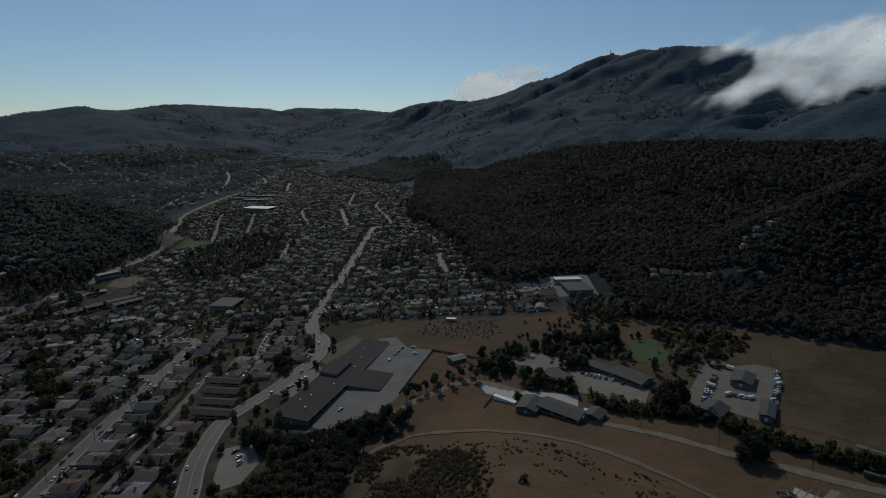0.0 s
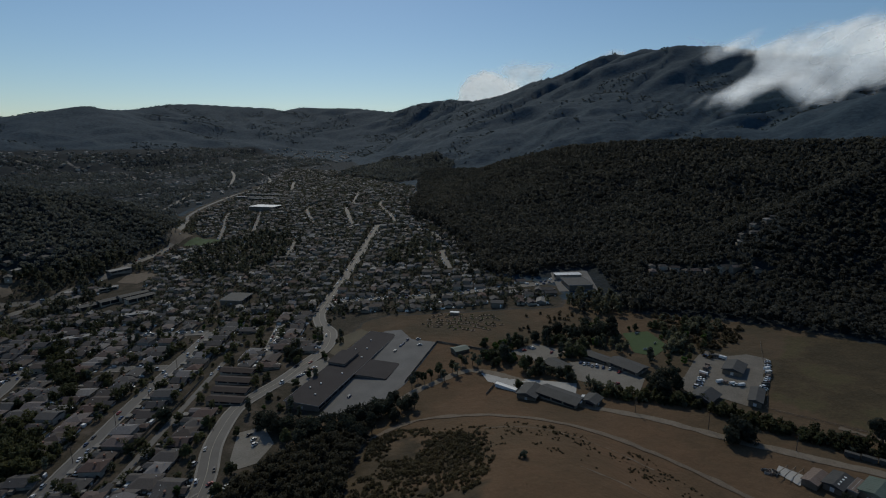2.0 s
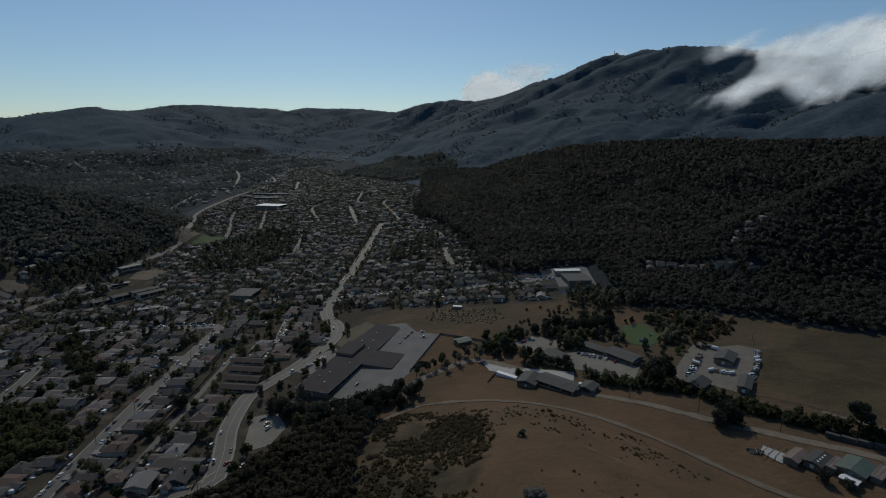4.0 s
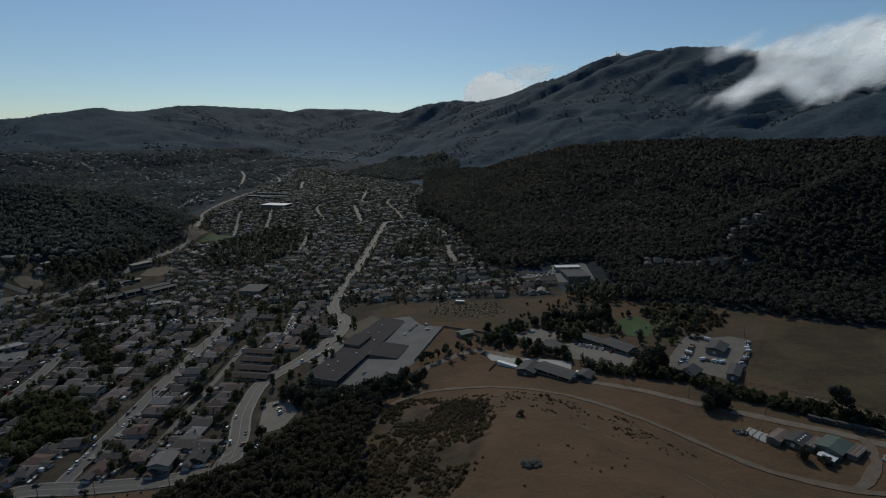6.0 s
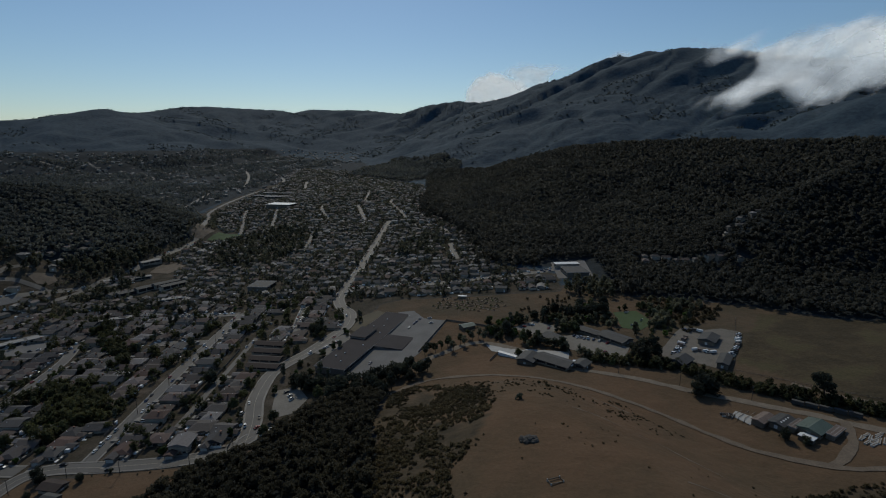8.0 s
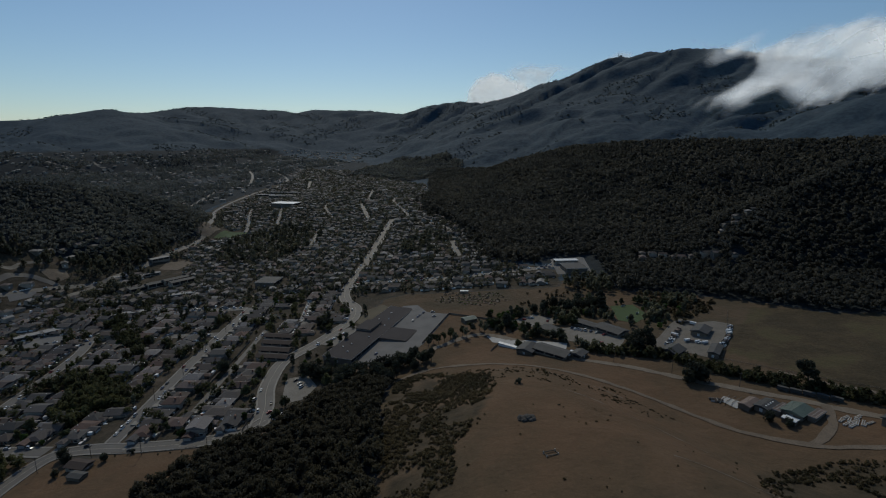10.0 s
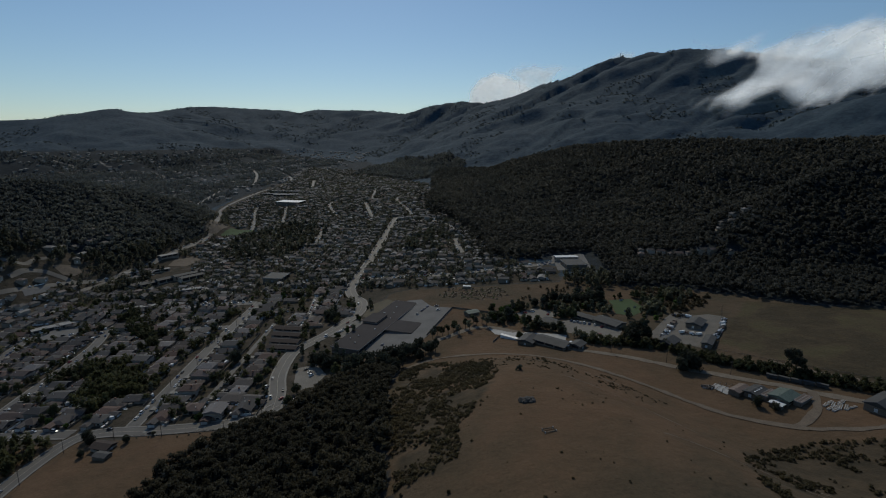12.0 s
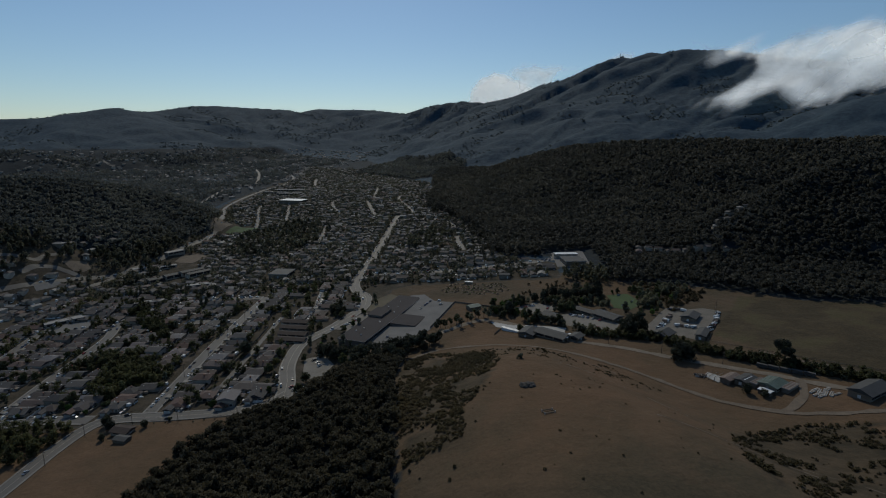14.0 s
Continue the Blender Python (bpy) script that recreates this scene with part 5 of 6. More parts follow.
for x, y in scatter(garden, 6.0, 81):
    bed = tagged(new("garden_bed"), "small raised garden bed with green plants", "garden bed", "beds of the community garden")
    bed.matrix_basis = pose(x, y, float(ground(x, y)), 0, 0, rng.uniform(-15, 15))
    a, b = rng.uniform(1.2, 2.4), rng.uniform(1.0, 2.0)
    part("soil", boxes((-a, a, -b, b, -0.4, 0.35)), bed_soil, bed)
    part("edging", boxes((-a - 0.12, -a - 0.003, -b, b, -0.4, 0.45)), wood_fence, bed)
    pl = new("foliage", link_mesh("foliage", *clump_cloud(a * 0.9, 1.3, 0.4, 5, 10, 0.35, int(x * 7 + y) % 999), rng.choice((leaf_green, leaf_scrub, leaf_bright))))
    pl.parent = bed
long_building("garden_shed", "white roofed shed in the community garden", "shed", 8, 479, 82, 4, 9, 2.4, white_metal, wood_fence, 0, 0.3, False)
long_building("green_shed", "small shed with green tin roof", "shed", 11, 388, -60, 9, 13, 3, green_metal, wood_fence, 1.4, 0.6, False)
sheet("nursery_yard", [(26, 345), (45, 334), (92, 318), (88, 304), (48, 318), (30, 330)], pale_slab, "pale concrete nursery yard", lift=0.22)
long_building("greenhouse", "long white greenhouse in the nursery", "greenhouse", 42, 317, 52, 3.2, 17, 2.2, white_metal, white_metal, 0.5, 0.2, False)
long_building("stable", "dark roofed stable beside the greenhouse", "stable", 57, 305, -30, 13, 17, 3.4, grey_metal, wood_fence, 2.0)
long_building("stable", "long grey roofed stable block", "stable", 76, 297, 50, 14, 28, 3.4, grey_metal, wood_fence, 2.0)
long_building("stable", "small grey roofed stable with white strip", "stable", 95, 290, 50, 11, 9, 3.2, grey_metal, wood_fence, 1.5)
long_building("white_canopy", "narrow white canopy roof", "shed", 88, 290, -32, 2.4, 12, 3.0, white_metal, wood_fence, 0, 0.2, False)
sheet("ranch_lot", [(52, 380), (75, 393), (97, 372), (76, 352)], gravel_mat, "pale gravel lot beside trees", lift=0.22)
sheet("ranch_lot", [(94, 352), (106, 353), (126, 340), (140, 318), (128, 297), (92, 324)], gravel_mat, "pale gravel lot with parked cars", lift=0.22)
long_building("ranch_hall", "grey roofed hall beside the gravel lot", "hall", 84, 345, 35, 13, 17, 3.4, grey_metal, wood_fence, 1.6)
long_building("ranch_hall", "wide dark roofed hall among trees", "hall", 134, 336, 38, 15, 24, 3.4, grey_metal, wood_fence, 1.8)
long_building("ranch_hall", "long low wing with dark roof beside parked cars", "hall", 116, 356, 42, 9, 26, 3.0, grey_metal, wood_fence, 1.2)

# ---- equipment yard ----
sheet("equipment_yard", [(156, 306), (168, 318), (186, 342), (199, 356), (207, 350), (212, 344), (226, 345), (236, 336), (230, 324), (219, 312), (210, 296), (198, 279), (188, 273), (178, 284), (162, 292)], surface("dusty_yard", (0.105, 0.094, 0.078), (0.175, 0.157, 0.130), 0.8, 0.95, 0.3, 0.03, stain=8), "dusty equipment yard full of trailers", lift=0.22)
long_building("yard_barn", "dark roofed barn in the equipment yard", "barn", 204, 321, -38, 12, 18, 3.4, grey_metal, wood_fence, 2.0)
long_building("yard_barn", "hipped dark roofed barn near the lane", "barn", 166, 286, -48, 13, 16, 3.2, grey_metal, wood_fence, 2.6)
long_building("yard_barn", "narrow dark shed beside parked machines", "barn", 196, 281, -35, 7, 20, 3.5, grey_metal, wood_fence, 1.2)

# ---- barns by the dirt track ----
ROW = -55


def tin_ribs(ob, wide, deep, tall, rise, over, count, material):
    """Raised seams of a tin roof: each lies on one pitch, from eave to ridge."""
    half = wide / 2 + over
    along = deep >= wide
    for k in range(count):
        v = -deep / 2 - over + (k + 0.5) * (deep + 2 * over) / count
        for sgn in (-1, 1):
            bm = bmesh.new()
            p = [bm.verts.new(q) for q in ((sgn * half, v - 0.06, tall + 0.06), (sgn * half, v + 0.06, tall + 0.06), (0, v + 0.06, tall + rise + 0.06), (0, v - 0.06, tall + rise + 0.06))]
            q = [bm.verts.new(u.co - Vector((0, 0, 0.05))) for u in p]
            bm.faces.new(p if sgn > 0 else p[::-1])
            for i in range(4):
                bm.faces.new((p[i], q[i], q[(i + 1) % 4], p[(i + 1) % 4]))
            if along:
                part("roof_seam", bm, material, ob)
            else:
                bm.free()


b = long_building("barn", "large barn with green tin roof", "barn", 200, 192, ROW, 11, 15, 3.2, green_metal, wood_fence, 1.5)
tin_ribs(b, 11, 15, 3.2, 1.5, 0.9, 9, green_metal)
b = long_building("barn", "dark tin barn with pale skylights", "barn", 187, 200, ROW, 7.5, 14, 3.0, grey_metal, wood_fence, 1.2)
tin_ribs(b, 7.5, 14, 3.0, 1.2, 0.9, 8, grey_metal)
for k in range(4):
    part("skylight", boxes((1.0, 1.9, -5 + k * 2.8, -4.0 + k * 2.8, 3.5, 3.95)), white_metal, b, "pale roof skylight")
b = long_building("barn", "brown tin barn beside the slab", "barn", 179, 204, ROW, 6.5, 14, 2.8, brown_metal, wood_fence, 1.0, 0.5, False)
tin_ribs(b, 6.5, 14, 2.8, 1.0, 0.5, 8, brown_metal)
long_building("barn", "low open shed with rusty tin roof", "barn", 193, 196, ROW, 3.6, 13, 2.5, brown_metal, wood_fence, 0, 0.3, False)
long_building("barn", "narrow lean-to with rusty tin roof", "barn", 208, 187, ROW, 4, 14, 2.3, brown_metal, wood_fence, 0, 0.3, False)
for sx, sy, top in ((193, 196, 2.85), (208, 187, 2.65)):
    zs = [float(ground(*(pose(sx, sy, 0, 0, 0, ROW) @ Vector((u, v, 0))).xy)) for u in (-1.9, 1.9) for v in (-6.7, 6.7)]
    for k in range(4):
        rail = part("roof_rail", boxes((-1.5 + k * 0.95, -1.35 + k * 0.95, -6.0, 6.0, 0, 0.15)), pale_slab if k % 2 else wood_fence)
        rail.matrix_basis = pose(sx, sy, (min(zs) + max(zs)) / 2 + top, 0, 0, ROW)
        tagged(rail, "weathered timber rail lying on shed roof", "timber", "rails on the shed roofs")
b = long_building("white_shed", "small white shed with two stepped roofs", "shed", 190, 183, ROW + 90, 3.6, 7, 2.9, white_metal, wood_fence, 0.4, 0.4, False)
part("porch_roof", boxes((2.3, 4.6, -3.6, 3.6, 2.3, 2.42)), white_metal, b)
for y in (-3.3, 3.3):
    part("post", boxes((4.35, 4.5, y - 0.08, y + 0.08, -0.6, 2.297)), wood_fence, b)
for k in range(7):
    x, y = 161 + 1.7 * (k % 4), 214 - 2.3 * (k // 4) - 0.6 * (k % 4)
    heap = tagged(new("junk_heap"), "heap of dark scrap iron and boards", "scrap", "scrap beside the slab")
    heap.matrix_basis = pose(x, y, float(ground(x, y)), 0, 0, 37 * k)
    part("frame", boxes((-1.4, 1.4, -0.5, 0.5, -0.2, 0.7), (-1.2, -0.9, -0.4, 0.4, 0.703, 1.5), (0.6, 1.1, -0.35, 0.3, 0.703, 1.2)), (grey_metal, brown_metal)[k % 2], heap)
    part("board", boxes((-1.6, 1.5, 0.52, 0.62, -0.1, 1.1)), (pale_slab, wood_fence)[k % 2], heap)
sheet("pale_floor", [(165, 212), (170, 217), (177, 208), (170, 201)], pale_slab, "pale concrete slab between sheds", lift=0.4)
for k in range(4):
    beam = 167.5 + k * 3.0
    p = tagged(new("pergola"), "bare timber frame over the slab", "pergola", "timber frames beside the barns")
    p.matrix_basis = pose(beam, 211 - k * 1.6, float(ground(beam, 211)), 0, 0, ROW)
    part("beam", boxes((-0.1, 0.1, -6, 6, 2.4, 2.65)), wood_fence, p)
    part("post", boxes((-0.1, 0.1, -6, -5.8, -0.3, 2.397)), wood_fence, p)
    part("post", boxes((-0.1, 0.1, 5.8, 6, -0.3, 2.397)), wood_fence, p)
long_building("stable", "dark barn with grey pitched roof", "barn", 249, 176, -60, 12, 26, 3.8, grey_metal, wood_fence, 2.6)
rng = random.Random(19)
for k in range(16):
    x, y = 224 + rng.uniform(-7, 9), 179 + rng.uniform(-4, 6)
    pile = tagged(new("lumber_pile"), "low pile of pale weathered boards", "lumber", "lumber piles beside the track")
    pile.matrix_basis = pose(x, y, float(ground(x, y)), 0, 0, 35 + rng.uniform(-15, 15))
    n = rng.uniform(2.2, 4.0)
    part("timber", boxes((-n, n, -0.7, 0.7, -0.2, 0.6)), pale_slab, pile)
    part("top_board", boxes((-n * 0.9, n * 0.95, -0.3, 0.25, 0.603, 0.7)), wood_fence, pile)
for k in range(5):
    x, y = 205 + k * 5.5, 216 - k * 4.2
    t = empty("storage_trailer", "grey storage trailer parked along the lane", "trailer", "trailers along the lane")
    t.matrix_basis = pose(x + 4, y + 4, float(ground(x, y)), 0, 0, -38)
    part("body", boxes((-3.2, 3.2, -1.2, 1.2, 0.7, 3.0)), grey_metal, t)
    part("wheel", boxes((-2.2, -1.5, -1.3, -1.0, 0, 0.75)), asphalt, t)
    part("wheel", boxes((1.5, 2.2, -1.3, -1.0, 0, 0.75)), asphalt, t)

# ---- rock pile and trough frame on the knoll ----
stone = surface("boulder", (0.022, 0.020, 0.017), (0.075, 0.068, 0.06), 0.4, 0.9, 0.35, 0.08, stain=2)
for k, (dx, dy, r) in enumerate([(0, 0, 2.3), (2.6, 0.6, 2.0), (-2.4, 0.8, 1.9), (1.0, 1.9, 1.7), (-1.0, -1.6, 1.5), (3.6, -1.3, 1.3), (-3.3, -0.8, 1.0), (1.9, -1.9, 1.2)]):
    bm = bmesh.new()
    bmesh.ops.create_icosphere(bm, subdivisions=3, radius=r)
    for v in bm.verts:
        n = noise.noise(v.co * 0.8 + Vector((k * 9, 0, 0))) * 0.5 + noise.noise(v.co * 2.1) * 0.2
        v.co = Vector((v.co.x * 1.15, v.co.y, v.co.z * 0.72)) * (1 + n * 0.6)
    ob = part("boulder", bm, stone)
    ob.matrix_basis = pose(33 + dx, 147 + dy, float(ground(33 + dx, 147 + dy)) + r * 0.25, 0, 0, k * 50)
    tagged(ob, "dark lichen-streaked boulder on dry grass", "boulder", "boulders on the knoll")
pen = empty("timber_pen", "small low timber pen on dry grass", "pen")
pen.matrix_basis = pose(39, 113, float(ground(39, 113)), 0, 0, 20)
for x0, x1, y0, y1 in ((-3, 3, -1.6, -1.4), (-3, 3, 1.4, 1.6), (-3, -2.8, -1.4, 1.4), (2.8, 3, -1.4, 1.4)):
    part("rail", boxes((x0, x1, y0, y1, 0.3, 0.75)), wood_fence, pen)
for x, y in ((-2.9, -1.5), (2.9, -1.5), (-2.9, 1.5), (2.9, 1.5)):
    part("post", boxes((x - 0.18, x + 0.18, y - 0.18, y + 0.18, -0.3, 1.1)), pale_slab, pen)

# ---- vehicles ----
def gloss(name, col, rough=0.35, metal=0.0):
    return surface(name, tuple(c * 0.88 for c in col), col, 0.8, rough, 0.06, 0.0, metal, 2.0)


tyre = surface("tyre", (0.02, 0.02, 0.02), (0.035, 0.035, 0.035), 0.2, 0.9, 0.1, 0.0, stain=1)
CAR_PAINT = [("white", gloss("white_paint", (0.80, 0.80, 0.78))), ("silver", gloss("silver_paint", (0.42, 0.43, 0.44), 0.3, 0.5)), ("black", gloss("black_paint", (0.03, 0.03, 0.032))),
             ("red", gloss("red_paint", (0.28, 0.03, 0.025))), ("blue", gloss("blue_paint", (0.05, 0.08, 0.16))), ("white", gloss("cream_paint", (0.74, 0.73, 0.68)))]


def wheel_mesh(bm, x, y, r=0.33, wide=0.22):
    ring = [[bm.verts.new((x + r * math.cos(k * math.pi / 6), y + s * wide / 2, r + r * math.sin(k * math.pi / 6))) for k in range(12)] for s in (-1, 1)]
    for k in range(12):
        bm.faces.new((ring[0][k], ring[0][(k + 1) % 12], ring[1][(k + 1) % 12], ring[1][k]))
    bm.faces.new(ring[0][::-1]), bm.faces.new(ring[1])
    return bm


def loft(sections):
    """A body lofted through rectangles (x, half width, low, high)."""
    bm, rings = bmesh.new(), []
    for x, hw, lo, hi in sections:
        rings.append([bm.verts.new(p) for p in ((x, -hw, lo), (x, hw, lo), (x, hw * 0.94, hi), (x, -hw * 0.94, hi))])
    for a, b in zip(rings, rings[1:]):
        for k in range(4):
            bm.faces.new((a[k], a[(k + 1) % 4], b[(k + 1) % 4], b[k]))
    bm.faces.new(rings[0][::-1]), bm.faces.new(rings[-1])
    bmesh.ops.recalc_face_normals(bm, faces=bm.faces[:])
    return bm


def car(tone, paint, van=False):
    ob = empty("van" if van else "car", f"{tone} {'van' if van else 'car'} parked beside the street", "van" if van else "car", "parked vehicles")
    h = 0.35 if van else 0.0
    part("body", loft([(-2.2, 0.75, 0.45, 0.75), (-2.05, 0.86, 0.28, 0.92 + h), (-0.9, 0.9, 0.25, 0.96 + h), (0.9, 0.9, 0.25, 0.95 + h), (2.0, 0.86, 0.28, 0.80), (2.2, 0.74, 0.42, 0.66)]), paint, ob)
    part("cabin", loft([(-1.95 if van else -1.6, 0.80, 0.9 + h, 0.94 + h), (-1.75 if van else -0.95, 0.74, 0.9 + h, 1.42 + h * 2), (0.35, 0.74, 0.9 + h, 1.42 + h * 2), (1.15, 0.80, 0.9, 0.96 + h)]), glass, ob, "dark glazed cabin")
    part("roof", boxes((-1.7 if van else -0.9, 0.3, -0.68, 0.68, 1.424 + h * 2, 1.48 + h * 2)), paint, ob)
    for x in (-1.35, 1.35):
        for y in (-0.8, 0.8):
            part("wheel", wheel_mesh(bmesh.new(), x, y), tyre, ob)
    return ob


def trailer(tone, paint, long):
    ob = empty("box_trailer", f"{tone} box trailer parked in the dusty yard", "trailer", "trailers in the yard")
    part("box", boxes((-long / 2, long / 2, -1.2, 1.2, 0.9, 3.1)), paint, ob)
    part("roof", boxes((-long / 2 + 0.1, long / 2 - 0.1, -1.1, 1.1, 3.103, 3.2)), paint, ob)
    part("hitch", boxes((long / 2, long / 2 + 1.2, -0.15, 0.15, 0.6, 0.85)), tyre, ob)
    for x in (-long / 4, long / 4):
        for y in (-1.05, 1.05):
            part("wheel", wheel_mesh(bmesh.new(), x, y, 0.42, 0.3), tyre, ob)
    return ob


cars = Planter([car(t, p) for t, p in CAR_PAINT] + [car("white", CAR_PAINT[0][1], True), car("silver", CAR_PAINT[1][1], True)])
trailers = Planter([trailer("white", white_metal, 6.5), trailer("grey", grey_metal, 6.0), trailer("rusty", brown_metal, 4.5)])
rng = random.Random(23)
street_cars = 0
for (line, half), chance in zip(ROADS[:18], [0.10, 0.04, 0.26, 0.5, 0.30, 0.26, 0.5, 0.6, 0.15, 0.6, 0.0, 0, 0, 0, 0, 0, 0, 0.3]):
    for i in range(2, len(line) - 3, 2):
        if line[i][1] > 640 or street_cars > 125:
            continue
        for s in (-1, 1):
            if rng.random() < chance:
                t = line[i + 1] - line[i - 1]
                a = math.atan2(t[1], t[0])
                off = s * (half - 1.2)
                x, y = line[i][0] + math.sin(a) * off, line[i][1] - math.cos(a) * off
                cars.put(x, y, None, 1.0, float(ground(x, y)) + 0.24, math.degrees(a) + (180 if s > 0 else 0) + rng.uniform(-2, 2))
                street_cars += 1
# cars in driveways
for x, y in rng.sample(placed[:220], 45):
    d, rx, ry = near_road(x, y)
    if d < 26:
        k = 9.0 / d
        px, py = x + (rx - x) * k, y + (ry - y) * k
        cars.put(px, py, None, 1.0, float(ground(px, py)) + 0.35, math.degrees(math.atan2(ry - y, rx - x)))
# cars at the school and on the lots
for x, y, t in [(-36, 420, 70), (-39, 413, 70), (-41, 408, 70), (-45, 398, 75), (-26, 420, 0), (-24, 407, 10), (-112, 372, 30), (-115, 368, 30), (-117, 364, 30), (-119, 361, 30), (-110, 376, 30), (-71, 322, 70),
                (103, 350, 55), (105, 347, 55), (108, 346, 55), (110, 343, 55), (113, 342, 55), (117, 339, 55), (121, 336, 55), (126, 330, 40), (119, 313, 40), (64, 380, 20), (72, 383, 20), (85, 372, 60), (-150, 252, 80), (-132, 232, 60), (-120, 268, 60), (-123, 274, 60), (-128, 280, 55),
                (-262, 140, 90), (-128, 226, 45), (-124, 222, 20), (-121, 228, 70)]:
    cars.put(x, y, None, 1.0, float(ground(x, y)) + 0.24, t)
for x, y in [(-430 + 7 * k, 404 + 2.5 * k) for k in range(3)] + [(-466 + 5 * k, 418 + 6 * k) for k in range(4)]:
    cars.put(x, y, None, 1.0, float(ground(x, y)) + 0.28, 20)
# rows of trailers and machines
for x0, y0, x1, y1, n, turn in [(168, 300, 190, 330, 11, -40), (196, 346, 206, 340, 4, -40), (186, 305, 197, 299, 5, 20), (206, 290, 224, 313, 13, 15), (226, 318, 233, 330, 7, 15), (198, 282, 207, 294, 6, 20)]:
    for k in range(n):
        x, y = x0 + (x1 - x0) * k / max(1, n - 1) + rng.uniform(-0.6, 0.6), y0 + (y1 - y0) * k / max(1, n - 1) + rng.uniform(-0.6, 0.6)
        if rng.random() < 0.5:
            trailers.put(x, y, None, rng.uniform(0.6, 0.85), float(ground(x, y)) + 0.23, turn + rng.uniform(-8, 8))
        else:
            cars.put(x, y, None, 1.1, float(ground(x, y)) + 0.23, turn + rng.uniform(-8, 8))

# ---- poles, wires, fences ----
pole_wood = surface("pole_wood", (0.05, 0.04, 0.032), (0.10, 0.08, 0.065), 0.3, 0.9, 0.2, 0.02, stain=2)


def taper(bm, r0, r1, z0, z1, n=8):
    a = [bm.verts.new((r0 * math.cos(k * 6.2832 / n), r0 * math.sin(k * 6.2832 / n), z0)) for k in range(n)]
    b = [bm.verts.new((r1 * math.cos(k * 6.2832 / n), r1 * math.sin(k * 6.2832 / n), z1)) for k in range(n)]
    for k in range(n):
        bm.faces.new((a[k], a[(k + 1) % n], b[(k + 1) % n], b[k]))
    bm.faces.new(b)
    return bm


pole = empty("utility_pole", "dark wooden utility pole with cross-arm", "utility pole", "utility poles along the streets")
part("post", taper(bmesh.new(), 0.2, 0.13, -0.6, 10.8), pole_wood, pole)
part("cross_arm", boxes((-1.2, 1.2, 0.13, 0.27, 9.9, 10.1)), pole_wood, pole)
for x in (-1.05, -0.4, 0.4, 1.05):
    part("insulator", boxes((x - 0.06, x + 0.06, 0.14, 0.26, 10.103, 10.3)), glass, pole)
poles = Planter([pole])
POLES = [[(-258, 70), (-256, 108), (-255, 146), (-253, 177)], [(-229, 190), (-197, 190), (-157, 193), (-136, 205)], [(-231, 262), (-231, 304), (-232, 346), (-234, 393), (-236, 440)], [(152, 253), (118, 276), (186, 228)]]
for row in POLES:
    for x, y in row:
        poles.put(x, y, 0, 1.0, None, 15)
for row in POLES[:3]:
    for (ax, ay), (bx, by) in zip(row, row[1:]):
        a, b = Vector((ax, ay, float(ground(ax, ay)) + 10.2)), Vector((bx, by, float(ground(bx, by)) + 10.2))
        bm = bmesh.new()
        for off in (-0.9, 0.9):
            side = (b - a).cross(Vector((0, 0, 1))).normalized() * off
            prev = None
            for k in range(9):
                s = k / 8
                p = a.lerp(b, s) + side - Vector((0, 0, 4 * s * (1 - s) * 0.9))
                ring = [bm.verts.new(p + Vector(q)) for q in ((0, 0, 0.03), (0.03, 0, -0.02), (-0.03, 0, -0.02))]
                if prev:
                    for i in range(3):
                        bm.faces.new((prev[i], prev[(i + 1) % 3], ring[(i + 1) % 3], ring[i]))
                prev = ring
        tagged(part("overhead_wire", bm, tyre), "thin dark overhead wires between poles", "wire", "overhead wires")


def fence(pts, label, tall=1.2, gap=3.0, material=None, boards=True):
    ob = empty("fence", label, "fence")
    line = smooth_line(pts, gap)
    for x, y in line:
        p = part("post", boxes((-0.08, 0.08, -0.08, 0.08, -0.3, tall + 0.1)), material or wood_fence, ob)
        p.location = (x, y, float(ground(x, y)))
    if boards:
        for (ax, ay), (bx, by) in zip(line, line[1:]):
            za, zb = float(ground(ax, ay)), float(ground(bx, by))
            for lo, hi in (boards if isinstance(boards, tuple) else ((0.1, tall),)):
                bm = bmesh.new()
                n = Vector((by - ay, ax - bx, 0)).normalized() * 0.04
                v = [bm.verts.new(q) for q in ((ax + n.x, ay + n.y, za + lo), (bx + n.x, by + n.y, zb + lo), (bx + n.x, by + n.y, zb + hi), (ax + n.x, ay + n.y, za + hi))]
                u = [bm.verts.new(q) for q in ((ax - n.x, ay - n.y, za + lo), (bx - n.x, by - n.y, zb + lo), (bx - n.x, by - n.y, zb + hi), (ax - n.x, ay - n.y, za + hi))]
                bm.faces.new(v), bm.faces.new(u[::-1]), bm.faces.new((v[3], v[2], u[2], u[3]))
                part("board" if tall > 1.3 else "rail", bm, material or wood_fence, ob)
    return ob


fence([(-9, 411), (36, 384)], "dark board fence round the shed plot", 1.8, 5.0)
fence([(-9, 411), (-32, 338)], "dark board fence along the school yard", 1.8, 5.0)
fence([(249, 366), (205, 284), (196, 272)], "post and rail fence along the dry field", 1.2, 6.0, None, ((0.4, 0.55), (0.9, 1.05)))
fence([(196, 270), (235, 238), (290, 196)], "post and rail fence above the lane", 1.2, 6.0, None, ((0.4, 0.55), (0.9, 1.05)))
fence([(-218, 193), (-190, 192), (-165, 195)], "low rail fence along the dry field", 1.0, 6.0, None, ((0.5, 0.65),))
fence([(-199, 262), (-199, 330), (-201, 372)], "dark board fence behind back gardens", 1.8, 6.0)
fence([(27, 309), (36, 328)], "board fence beside the nursery", 1.6)
